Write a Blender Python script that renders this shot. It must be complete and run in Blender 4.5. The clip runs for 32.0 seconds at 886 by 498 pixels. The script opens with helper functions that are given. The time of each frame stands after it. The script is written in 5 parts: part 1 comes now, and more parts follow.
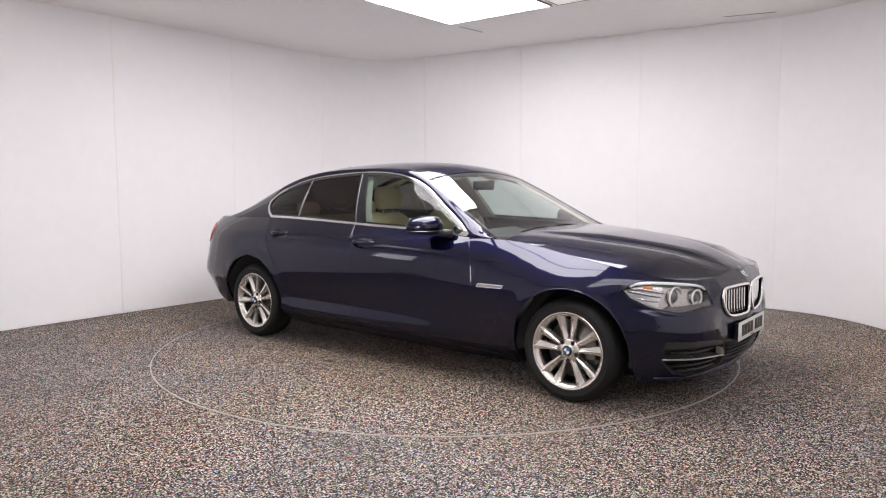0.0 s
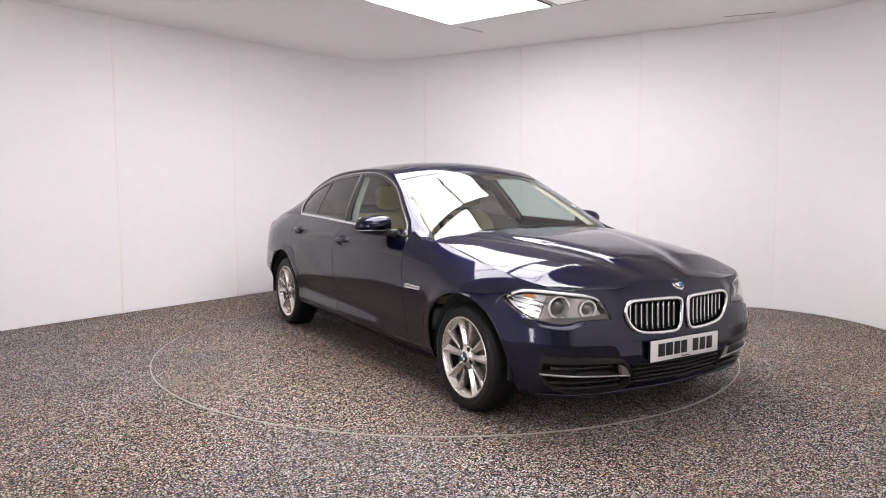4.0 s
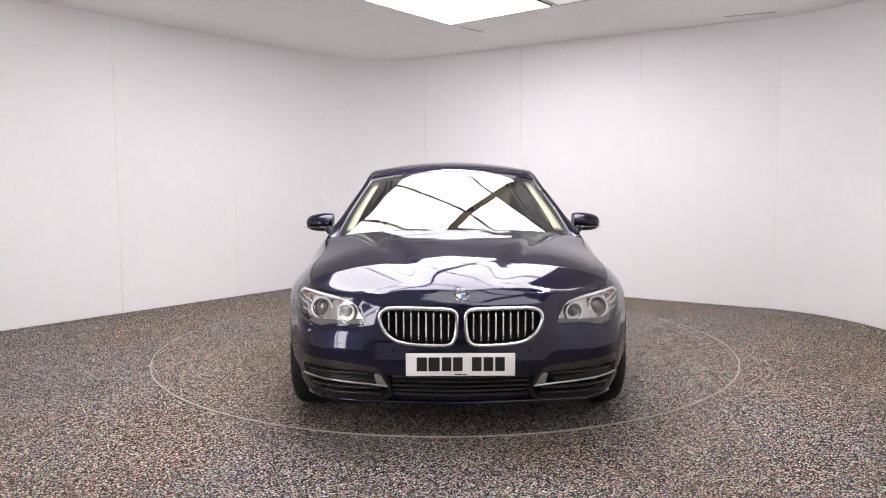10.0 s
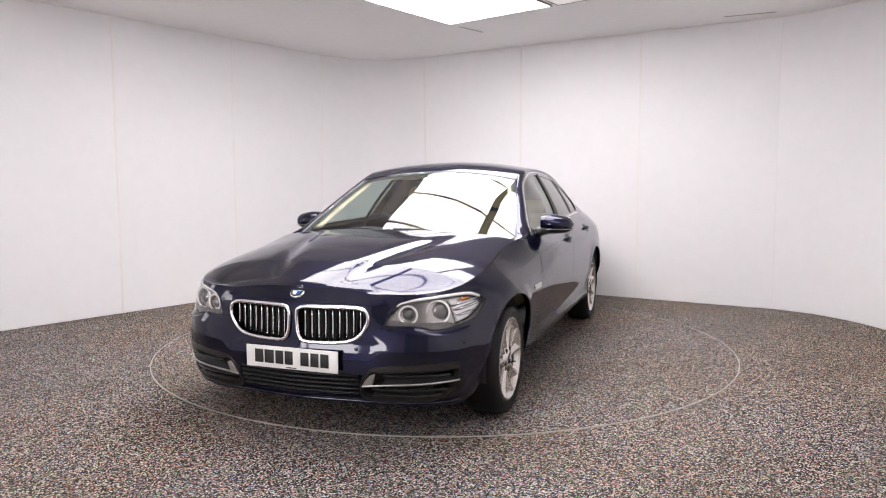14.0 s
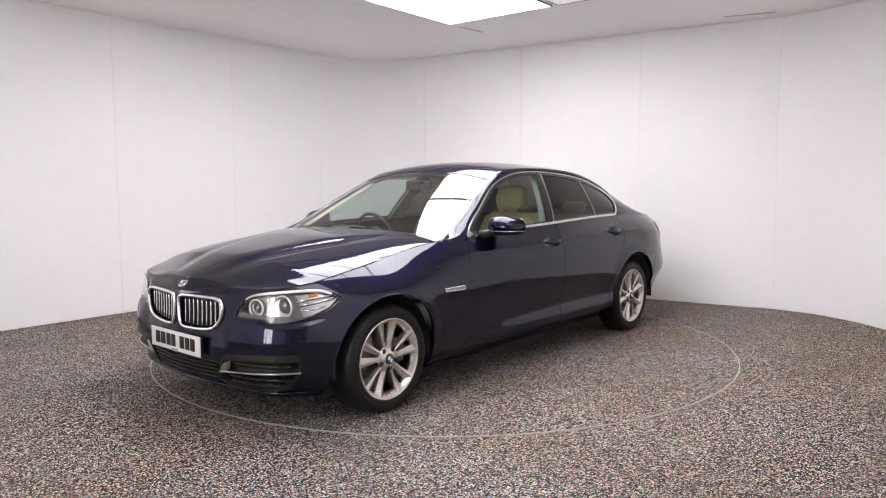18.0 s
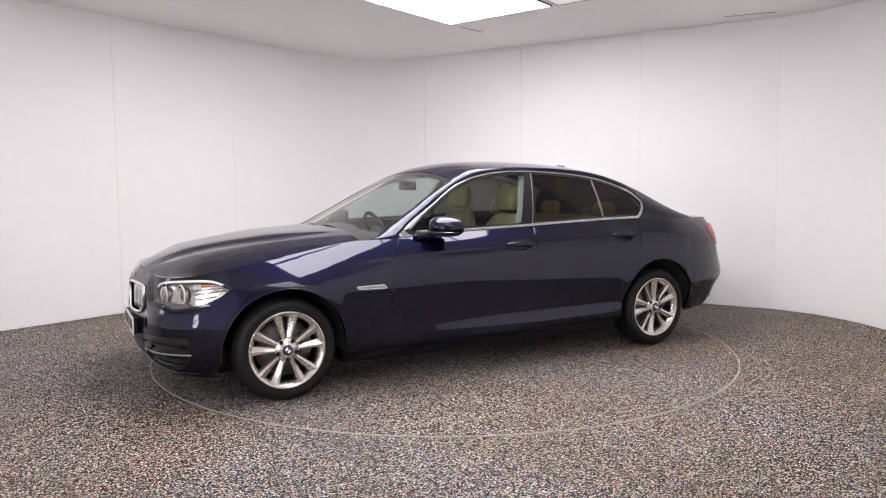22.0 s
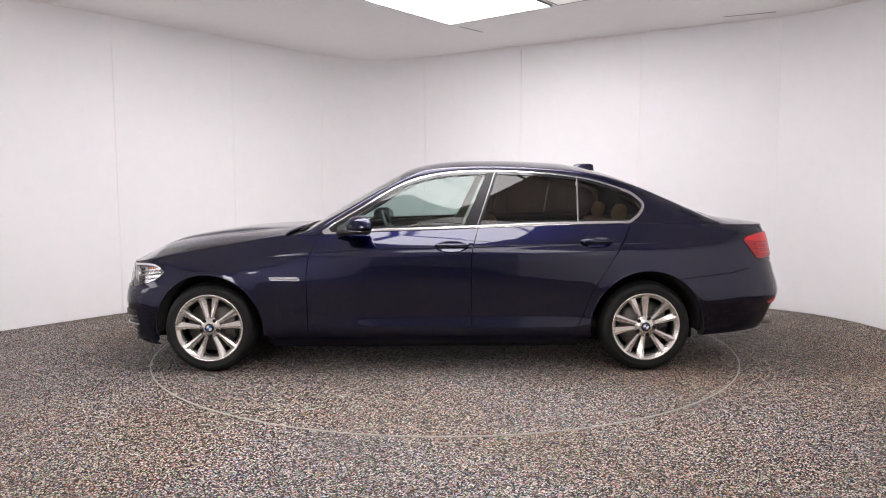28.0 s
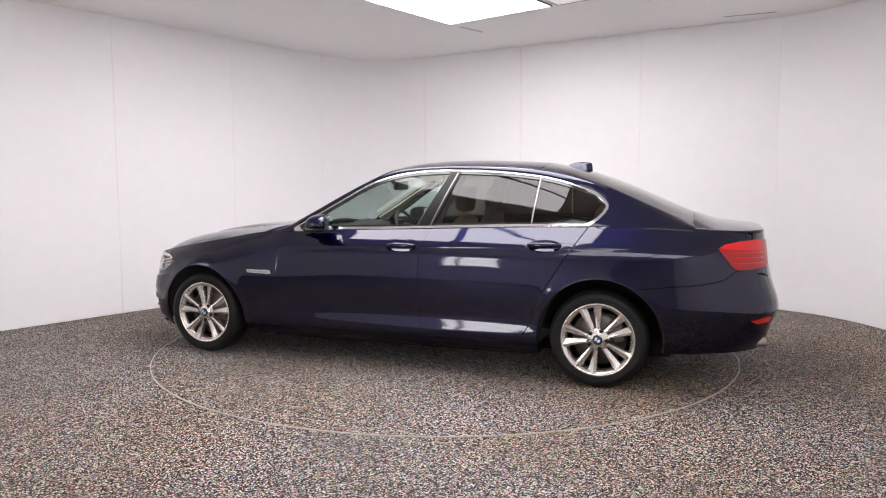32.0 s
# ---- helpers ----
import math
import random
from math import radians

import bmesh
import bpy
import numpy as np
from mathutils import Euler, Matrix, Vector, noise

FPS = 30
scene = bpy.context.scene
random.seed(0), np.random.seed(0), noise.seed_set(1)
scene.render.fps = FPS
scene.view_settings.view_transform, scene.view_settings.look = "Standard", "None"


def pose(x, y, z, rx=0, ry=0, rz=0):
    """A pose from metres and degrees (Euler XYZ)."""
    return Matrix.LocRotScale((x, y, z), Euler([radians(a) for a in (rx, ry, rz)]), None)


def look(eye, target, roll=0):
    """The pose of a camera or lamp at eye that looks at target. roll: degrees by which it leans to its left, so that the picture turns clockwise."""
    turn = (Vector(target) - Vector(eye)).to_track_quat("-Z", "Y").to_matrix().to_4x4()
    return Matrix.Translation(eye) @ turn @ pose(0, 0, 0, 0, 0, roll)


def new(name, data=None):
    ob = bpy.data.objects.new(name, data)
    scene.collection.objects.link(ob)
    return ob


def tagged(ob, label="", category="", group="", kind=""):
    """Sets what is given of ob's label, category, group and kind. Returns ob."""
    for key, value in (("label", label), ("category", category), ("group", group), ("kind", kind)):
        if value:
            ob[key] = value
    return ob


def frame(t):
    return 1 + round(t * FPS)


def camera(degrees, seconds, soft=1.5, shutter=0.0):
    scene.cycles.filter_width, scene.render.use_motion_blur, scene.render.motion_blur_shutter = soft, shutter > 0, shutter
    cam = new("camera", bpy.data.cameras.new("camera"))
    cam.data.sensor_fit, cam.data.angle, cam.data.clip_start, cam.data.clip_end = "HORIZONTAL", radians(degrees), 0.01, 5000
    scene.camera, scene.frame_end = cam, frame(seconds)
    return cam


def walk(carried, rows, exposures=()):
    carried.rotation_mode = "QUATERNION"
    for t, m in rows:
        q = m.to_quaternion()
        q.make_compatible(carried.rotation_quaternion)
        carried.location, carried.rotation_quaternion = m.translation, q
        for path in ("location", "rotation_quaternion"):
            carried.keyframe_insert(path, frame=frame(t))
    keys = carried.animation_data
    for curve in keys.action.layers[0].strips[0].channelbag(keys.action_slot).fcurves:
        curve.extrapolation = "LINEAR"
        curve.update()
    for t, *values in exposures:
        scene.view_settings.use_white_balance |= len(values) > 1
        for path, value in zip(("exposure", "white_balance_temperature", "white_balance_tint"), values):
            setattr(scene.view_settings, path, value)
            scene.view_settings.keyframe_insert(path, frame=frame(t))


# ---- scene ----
from mathutils import geometry

# ---------------- camera (stands still) ----------------
cam = camera(64.09, 32.0, soft=1.1)
EYE = (0.0, -5.704, 1.271)
AIM = (EYE[0] - 0.00199, EYE[1] + 0.9959, EYE[2] - 0.0903)
walk(cam, [(0, look(EYE, AIM, -0.163)), (32, look(EYE, AIM, -0.163))])

# ---------------- light ----------------
world = bpy.data.worlds.new("world")
scene.world = world
world.use_nodes = True
world.node_tree.nodes["Background"].inputs["Color"].default_value = (0.75, 0.74, 0.76, 1)
world.node_tree.nodes["Background"].inputs["Strength"].default_value = 0.0
scene.view_settings.exposure = 0.0
PANEL_GLOW = 10.5
STRIP_GLOW = 12.5

# ---------------- materials ----------------
def mat(name, base=(0.5, 0.5, 0.5), rough=0.5, metal=0.0, coat=0.0, coat_rough=0.03, spec=0.5,
        grain=0.0, grain_scale=60.0, bump=0.0, bump_scale=200.0, trans=0.0, ior=1.45, emit=None, glow=0.0):
    m = bpy.data.materials.new(name)
    m.use_nodes = True
    nt = m.node_tree
    b = nt.nodes["Principled BSDF"]
    b.inputs["Base Color"].default_value = (*base, 1)
    b.inputs["Roughness"].default_value = rough
    b.inputs["Metallic"].default_value = metal
    b.inputs["Coat Weight"].default_value = coat
    b.inputs["Coat Roughness"].default_value = coat_rough
    b.inputs["Specular IOR Level"].default_value = spec
    b.inputs["Transmission Weight"].default_value = trans
    b.inputs["IOR"].default_value = ior
    if emit:
        b.inputs["Emission Color"].default_value = (*emit, 1)
        b.inputs["Emission Strength"].default_value = glow
    if grain or bump:
        tc = nt.nodes.new("ShaderNodeTexCoord")
    if grain:
        n1 = nt.nodes.new("ShaderNodeTexNoise")
        n1.inputs["Scale"].default_value = grain_scale
        n1.inputs["Detail"].default_value = 5
        n2 = nt.nodes.new("ShaderNodeTexNoise")
        n2.inputs["Scale"].default_value = grain_scale / 14
        nt.links.new(tc.outputs["Object"], n1.inputs["Vector"])
        nt.links.new(tc.outputs["Object"], n2.inputs["Vector"])
        add = nt.nodes.new("ShaderNodeMath")
        add.operation = "ADD"
        nt.links.new(n1.outputs["Fac"], add.inputs[0])
        nt.links.new(n2.outputs["Fac"], add.inputs[1])
        ramp = nt.nodes.new("ShaderNodeMapRange")
        ramp.inputs["From Min"].default_value, ramp.inputs["From Max"].default_value = 0.6, 1.4
        ramp.inputs["To Min"].default_value, ramp.inputs["To Max"].default_value = 1 - grain, 1 + grain
        nt.links.new(add.outputs[0], ramp.inputs["Value"])
        mul = nt.nodes.new("ShaderNodeVectorMath")
        mul.operation = "SCALE"
        mul.inputs[0].default_value = base
        nt.links.new(ramp.outputs[0], mul.inputs["Scale"])
        nt.links.new(mul.outputs[0], b.inputs["Base Color"])
    if bump:
        n3 = nt.nodes.new("ShaderNodeTexNoise")
        n3.inputs["Scale"].default_value = bump_scale
        n3.inputs["Detail"].default_value = 3
        nt.links.new(tc.outputs["Object"], n3.inputs["Vector"])
        bp = nt.nodes.new("ShaderNodeBump")
        bp.inputs["Strength"].default_value = bump
        bp.inputs["Distance"].default_value = 0.002
        nt.links.new(n3.outputs["Fac"], bp.inputs["Height"])
        nt.links.new(bp.outputs[0], b.inputs["Normal"])
    return m


def glass(name, tint, rough=0.0, reflect_ior=1.5, sides=2.0):
    """A thin pane: fresnel gloss over a tinted see-through body."""
    m = bpy.data.materials.new(name)
    m.use_nodes = True
    nt = m.node_tree
    nt.nodes.clear()
    out = nt.nodes.new("ShaderNodeOutputMaterial")
    mix = nt.nodes.new("ShaderNodeMixShader")
    tr = nt.nodes.new("ShaderNodeBsdfTransparent")
    gl = nt.nodes.new("ShaderNodeBsdfGlossy")
    lw = nt.nodes.new("ShaderNodeLayerWeight")
    lw.inputs["Blend"].default_value = 0.5
    pw = nt.nodes.new("ShaderNodeMath")
    pw.operation = "POWER"
    pw.inputs[1].default_value = 5.0
    nt.links.new(lw.outputs["Facing"], pw.inputs[0])
    f0 = sides * ((reflect_ior - 1) / (reflect_ior + 1)) ** 2
    fr = nt.nodes.new("ShaderNodeMapRange")
    fr.inputs["To Min"].default_value, fr.inputs["To Max"].default_value = f0, 1.0
    nt.links.new(pw.outputs[0], fr.inputs["Value"])
    tr.inputs["Color"].default_value = (*tint, 1)
    gl.inputs["Color"].default_value = (1, 1, 1, 1)
    gl.inputs["Roughness"].default_value = rough
    nt.links.new(fr.outputs[0], mix.inputs[0])
    nt.links.new(tr.outputs[0], mix.inputs[1])
    nt.links.new(gl.outputs[0], mix.inputs[2])
    nt.links.new(mix.outputs[0], out.inputs["Surface"])
    return m


def floor_material(name):
    """Rubber crumb: dark granules with paler and faintly coloured chips."""
    m = bpy.data.materials.new(name)
    m.use_nodes = True
    nt = m.node_tree
    b = nt.nodes["Principled BSDF"]
    tc = nt.nodes.new("ShaderNodeTexCoord")
    vo = nt.nodes.new("ShaderNodeTexVoronoi")
    vo.inputs["Scale"].default_value = 165
    nt.links.new(tc.outputs["Object"], vo.inputs["Vector"])
    sep = nt.nodes.new("ShaderNodeSeparateColor")
    nt.links.new(vo.outputs["Color"], sep.inputs[0])
    ramp = nt.nodes.new("ShaderNodeValToRGB")
    ramp.color_ramp.interpolation = "CONSTANT"
    stops = [(0.0, (0.005, 0.005, 0.006)), (0.37, (0.031, 0.028, 0.026)), (0.52, (0.105, 0.090, 0.080)),
             (0.62, (0.56, 0.53, 0.49)), (0.78, (0.42, 0.19, 0.12)), (0.845, (0.19, 0.31, 0.14)), (0.90, (0.40, 0.18, 0.25)), (0.94, (0.16, 0.20, 0.34))]
    while len(ramp.color_ramp.elements) < len(stops):
        ramp.color_ramp.elements.new(0.5)
    for e, (pos, c) in zip(ramp.color_ramp.elements, stops):
        e.position, e.color = pos, (*c, 1)
    nt.links.new(sep.outputs[0], ramp.inputs["Fac"])
    big = nt.nodes.new("ShaderNodeTexNoise")
    big.inputs["Scale"].default_value = 1.3
    big.inputs["Detail"].default_value = 4
    nt.links.new(tc.outputs["Object"], big.inputs["Vector"])
    rng = nt.nodes.new("ShaderNodeMapRange")
    rng.inputs["From Min"].default_value, rng.inputs["From Max"].default_value = 0.3, 0.7
    rng.inputs["To Min"].default_value, rng.inputs["To Max"].default_value = 0.85, 1.12
    nt.links.new(big.outputs["Fac"], rng.inputs["Value"])
    sc = nt.nodes.new("ShaderNodeVectorMath")
    sc.operation = "SCALE"
    nt.links.new(ramp.outputs["Color"], sc.inputs[0])
    nt.links.new(rng.outputs[0], sc.inputs["Scale"])
    tn = nt.nodes.new("ShaderNodeTexNoise")
    tn.inputs["Scale"].default_value = 0.45
    tn.inputs["Detail"].default_value = 2
    nt.links.new(tc.outputs["Object"], tn.inputs["Vector"])
    tr_ = nt.nodes.new("ShaderNodeMapRange")
    tr_.inputs["From Min"].default_value, tr_.inputs["From Max"].default_value = 0.42, 0.62
    nt.links.new(tn.outputs["Fac"], tr_.inputs["Value"])
    tint = nt.nodes.new("ShaderNodeMix")
    tint.data_type, tint.blend_type = "RGBA", "MULTIPLY"
    tint.inputs[7].default_value = (1.06, 0.96, 0.82, 1)
    nt.links.new(tr_.outputs[0], tint.inputs[0])
    nt.links.new(sc.outputs[0], tint.inputs[6])
    nt.links.new(tint.outputs[2], b.inputs["Base Color"])
    b.inputs["Roughness"].default_value = 0.62
    b.inputs["Specular IOR Level"].default_value = 0.22
    bp = nt.nodes.new("ShaderNodeBump")
    bp.inputs["Strength"].default_value = 0.7
    bp.inputs["Distance"].default_value = 0.004
    nt.links.new(vo.outputs["Distance"], bp.inputs["Height"])
    bp.invert = True
    nt.links.new(bp.outputs[0], b.inputs["Normal"])
    return m


def paint_material(name):
    m = mat(name, (0.0032, 0.0038, 0.024), 0.38, 0.9, 1.0, 0.05, spec=0.0)
    nt = m.node_tree
    b = nt.nodes["Principled BSDF"]
    b.inputs["Coat IOR"].default_value = 1.51
    b.inputs["Specular Tint"].default_value = (0.085, 0.09, 0.38, 1)
    tc = nt.nodes.new("ShaderNodeTexCoord")
    vo = nt.nodes.new("ShaderNodeTexVoronoi")
    vo.inputs["Scale"].default_value = 1800
    nt.links.new(tc.outputs["Object"], vo.inputs["Vector"])
    bp = nt.nodes.new("ShaderNodeBump")
    bp.inputs["Strength"].default_value = 0.08
    bp.inputs["Distance"].default_value = 0.0004
    nt.links.new(vo.outputs["Distance"], bp.inputs["Height"])
    nt.links.new(bp.outputs[0], b.inputs["Normal"])
    geo = nt.nodes.new("ShaderNodeNewGeometry")
    nt.links.new(geo.outputs["Normal"], b.inputs["Coat Normal"])
    return m


PAINT = paint_material("navy_paint")
WALL = mat("white_wall_sheet", (0.91, 0.90, 0.912), 0.42, grain=0.02, grain_scale=9, bump=0.03, bump_scale=12)
TRIM = mat("white_plastic_trim", (0.92, 0.89, 0.88), 0.35)
BACK_GREY = mat("grey_back_wall", (0.46, 0.46, 0.47), 0.5, grain=0.08, grain_scale=20)
CEIL = mat("ceiling_paint", (0.95, 0.935, 0.935), 0.6, grain=0.03, grain_scale=12)
FLOOR = floor_material("rubber_crumb_floor")
RINGM = mat("pale_edge_strip", (0.36, 0.345, 0.31), 0.45, grain=0.15, grain_scale=40)
LED = mat("panel_diffuser", (0.9, 0.9, 0.9), 0.5, emit=(1.0, 0.957, 0.972), glow=PANEL_GLOW)
TUBE = mat("lamp_tube", (0.9, 0.9, 0.9), 0.5, emit=(1.0, 0.957, 0.977), glow=STRIP_GLOW)
TUBE_DIM = mat("lamp_pane_dim", (0.9, 0.9, 0.9), 0.5, emit=(1.0, 0.957, 0.977), glow=STRIP_GLOW * 0.3)
LED_FILL = mat("panel_diffuser_fill", (0.9, 0.9, 0.9), 0.5, emit=(1.0, 0.957, 0.972), glow=PANEL_GLOW * 0.42)
LED_LOW = mat("panel_diffuser_faint", (0.9, 0.88, 0.88), 0.5, emit=(1.0, 0.957, 0.972), glow=0.35)
GREYJ = mat("grey_joint", (0.40, 0.38, 0.37), 0.6)
RUBBER = mat("tyre_rubber", (0.010, 0.010, 0.010), 0.48, spec=0.28, grain=0.25, grain_scale=50, bump=0.15, bump_scale=120)
ALLOY = mat("silver_alloy", (0.66, 0.625, 0.59), 0.27, 0.85, 0.4, 0.08, grain=0.04)
# inner wheel metals, coloured darker for the shade behind the spokes
ALLOY_SHADED = mat("shaded_inner_alloy", (0.10, 0.095, 0.09), 0.5, 0.6)
DISC = mat("brake_disc_steel", (0.16, 0.15, 0.14), 0.4, 0.8, grain=0.15, grain_scale=30)
CHROME = mat("satin_chrome", (0.70, 0.69, 0.68), 0.14, 1.0)
CHROME_B = mat("polished_chrome", (0.85, 0.85, 0.85), 0.06, 1.0)
BLACK = mat("black_plastic", (0.012, 0.012, 0.013), 0.45, grain=0.1, bump=0.05, bump_scale=400)
GLOSSB = mat("gloss_black_trim", (0.008, 0.008, 0.009), 0.12, coat=0.5)
DARK = mat("dark_underbody", (0.008, 0.008, 0.008), 0.8)
GREYP = mat("grey_bezel_plastic", (0.13, 0.12, 0.115), 0.35, grain=0.05)
GLASS = glass("clear_tinted_glass", (0.60, 0.71, 0.68), sides=0.9)
WGLASS = glass("windscreen_glass", (0.78, 0.83, 0.81), reflect_ior=1.6)
PRIV = glass("privacy_glass", (0.13, 0.113, 0.104), sides=0.8)
LENS = glass("lamp_lens", (0.95, 0.955, 0.96), sides=0.7)
REDL = mat("red_lamp_lens", (0.68, 0.008, 0.012), 0.3, coat=0.2)
REDD = mat("dark_red_lamp_lens", (0.36, 0.005, 0.008), 0.3, coat=0.2)
LAMPIN = mat("lamp_inner_silver", (0.50, 0.475, 0.455), 0.18, 0.95, grain=0.08, bump=0.35, bump_scale=38)
RINGW = mat("ring_light_grey", (0.80, 0.79, 0.78), 0.25, 0.1, coat=0.6)
LAMPW = mat("ring_light_tube", (0.85, 0.86, 0.88), 0.2, coat=0.6)
REFL = mat("lamp_reflector_silver", (0.74, 0.74, 0.75), 0.22, 0.85, bump=0.25, bump_scale=70)
LEATHER = mat("cream_leather", (0.52, 0.43, 0.24), 0.5, grain=0.05, grain_scale=25, bump=0.12, bump_scale=180)
CREAM = mat("cream_headlining", (0.62, 0.56, 0.42), 0.8)
DASH = mat("dark_dash_plastic", (0.018, 0.019, 0.020), 0.6, bump=0.1, bump_scale=300)
PLATE = mat("white_plate", (0.80, 0.79, 0.77), 0.3)
INK = mat("black_ink", (0.01, 0.01, 0.01), 0.4)
BADGE_BLUE = mat("badge_blue", (0.03, 0.13, 0.42), 0.25, coat=1.0)
BADGE_WHITE = mat("badge_white", (0.8, 0.8, 0.8), 0.25, coat=1.0)

# ---------------- helpers ----------------
def link(name, bm, material, parent=None, label="", smooth=True):
    me = bpy.data.meshes.new(name)
    bm.normal_update()
    bm.to_mesh(me)
    bm.free()
    for poly in me.polygons:
        poly.use_smooth = smooth
    me.materials.append(material)
    ob = new(name, me)
    if parent:
        ob.parent = parent
    if label:
        ob["label"] = label
    return ob


part = link


def mesh_part(name, verts, faces, material, parent=None, label="", normals=None, smooth=True):
    me = bpy.data.meshes.new(name)
    me.from_pydata([tuple(v) for v in verts], [], faces)
    me.validate()
    for poly in me.polygons:
        poly.use_smooth = smooth
    me.materials.append(material)
    if normals is not None and len(normals) == len(me.vertices):
        me.normals_split_custom_set_from_vertices([tuple(n) for n in normals])
    ob = new(name, me)
    if parent:
        ob.parent = parent
    if label:
        ob["label"] = label
    return ob


def box(bm, c, s, bevel=0.0, m=None, seg=2):
    r = bmesh.ops.create_cube(bm, size=1.0)
    vs = r["verts"]
    bmesh.ops.scale(bm, vec=s, verts=vs)
    if bevel:
        es = list({e for v in vs for e in v.link_edges})
        r2 = bmesh.ops.bevel(bm, geom=es, offset=bevel, segments=seg, profile=0.6, affect="EDGES")
        vs = list({v for f in r2["faces"] for v in f.verts} | {v for v in vs if v.is_valid})
    bmesh.ops.translate(bm, vec=c, verts=vs)
    if m is not None:
        bmesh.ops.transform(bm, matrix=m, verts=vs)
    return vs


def revolve(bm, prof, n=48, axis="y", m=None):
    """Turns a closed or open profile of (radius, along) about an axis."""
    rings = []
    for k in range(n):
        a = 2 * math.pi * k / n
        ring = []
        for r, h in prof:
            p3 = (r * math.cos(a), h, r * math.sin(a)) if axis == "y" else (r * math.cos(a), r * math.sin(a), h)
            ring.append(bm.verts.new(m @ Vector(p3) if m is not None else p3))
        rings.append(ring)
    for k in range(n):
        a, b = rings[k], rings[(k + 1) % n]
        for i in range(len(prof) - 1):
            bm.faces.new((a[i], a[i + 1], b[i + 1], b[i]))


def tube(bm, pts, radius, seg=8, closed=False, flat=1.0, up=None):
    """A round or flattened rod along points."""
    pts = [Vector(q) for q in pts]
    n = len(pts)
    rings = []
    for i, q in enumerate(pts):
        a = pts[(i - 1) % n] if (closed or i) else q
        b = pts[(i + 1) % n] if (closed or i < n - 1) else q
        d = (b - a).normalized()
        u = Vector(up) if up is not None else Vector((0, 0, 1))
        s = d.cross(u)
        if s.length < 1e-4:
            s = d.cross(Vector((0, 1, 0)))
        s.normalize()
        w = s.cross(d).normalized()
        r = radius[i] if isinstance(radius, (list, tuple)) else radius
        rings.append([bm.verts.new(q + (s * math.cos(t) * flat + w * math.sin(t)) * r)
                      for t in [2 * math.pi * k / seg for k in range(seg)]])
    for i in range(n if closed else n - 1):
        a, b = rings[i], rings[(i + 1) % n]
        for k in range(seg):
            bm.faces.new((a[k], a[(k + 1) % seg], b[(k + 1) % seg], b[k]))
    if not closed:
        bm.faces.new(rings[0][::-1])
        bm.faces.new(rings[-1])


def spline(xs, ys):
    """Natural cubic spline through points with rising xs; straight beyond the ends."""
    xs, ys = np.array(xs, float), np.array(ys, float)
    n = len(xs)
    h = np.diff(xs)
    A = np.eye(n)
    r = np.zeros(n)
    for i in range(1, n - 1):
        A[i, i - 1], A[i, i], A[i, i + 1] = h[i - 1], 2 * (h[i - 1] + h[i]), h[i]
        r[i] = 6 * ((ys[i + 1] - ys[i]) / h[i] - (ys[i] - ys[i - 1]) / h[i - 1])
    M = np.linalg.solve(A, r)

    def f(x):
        i = int(np.clip(np.searchsorted(xs, x) - 1, 0, n - 2))
        if x < xs[0] or x > xs[-1]:
            i = 0 if x < xs[0] else n - 2
            e = xs[0] if x < xs[0] else xs[-1]
            a, b = (xs[i + 1] - e) / h[i], (e - xs[i]) / h[i]
            s = (ys[i + 1] - ys[i]) / h[i] - (3 * a * a - 1) / 6 * h[i] * M[i] + (3 * b * b - 1) / 6 * h[i] * M[i + 1]
            return float((ys[0] if x < xs[0] else ys[-1]) + s * (x - e))
        a, b = (xs[i + 1] - x) / h[i], (x - xs[i]) / h[i]
        return float(a * ys[i] + b * ys[i + 1] + ((a ** 3 - a) * M[i] + (b ** 3 - b) * M[i + 1]) * h[i] ** 2 / 6)
    return f


def smooth_loop(pts, n=60, closed=True):
    """A smooth curve through a few points of any dimension."""
    P = np.array(pts, float)
    k = len(P)
    out = []
    m = k if closed else k - 1
    per = max(2, n // m)
    for i in range(m):
        p0 = P[(i - 1) % k] if (closed or i) else 2 * P[0] - P[1]
        p1, p2 = P[i], P[(i + 1) % k]
        p3 = P[(i + 2) % k] if (closed or i < k - 2) else 2 * P[-1] - P[-2]
        for j in range(per):
            t = j / per
            out.append(0.5 * (2 * p1 + (p2 - p0) * t + (2 * p0 - 5 * p1 + 4 * p2 - p3) * t * t + (3 * p1 - p0 - 3 * p2 + p3) * t ** 3))
    if not closed:
        out.append(P[-1])
    return [tuple(q) for q in out]


def dense(pts, step, closed=True):
    out = []
    k = len(pts)
    for i in range(k if closed else k - 1):
        a, b = np.array(pts[i], float), np.array(pts[(i + 1) % k], float)
        n = max(1, int(math.ceil(np.linalg.norm(b - a) / step)))
        out += [tuple(a + (b - a) * j / n) for j in range(n)]
    if not closed:
        out.append(tuple(pts[-1]))
    return out


def inside(q, loop):
    """Which of the points q lie in a polygon."""
    q = np.asarray(q, float)
    L = np.asarray(loop, float)
    x, y = q[:, 0], q[:, 1]
    c = np.zeros(len(q), bool)
    j = len(L) - 1
    for i in range(len(L)):
        xi, yi, xj, yj = L[i, 0], L[i, 1], L[j, 0], L[j, 1]
        if yi != yj:
            hit = ((yi > y) != (yj > y)) & (x < (xj - xi) * (y - yi) / (yj - yi) + xi)
            c ^= hit
        j = i
    return c


def near_loop(q, loop, d):
    q = np.asarray(q, float)
    L = np.asarray(loop, float)
    best = np.full(len(q), 1e9)
    for i in range(len(L)):
        a, b = L[i], L[(i + 1) % len(L)]
        ab = b - a
        t = np.clip(((q - a) @ ab) / max(ab @ ab, 1e-12), 0, 1)
        best = np.minimum(best, np.linalg.norm(q - a - t[:, None] * ab, axis=1))
    return best < d


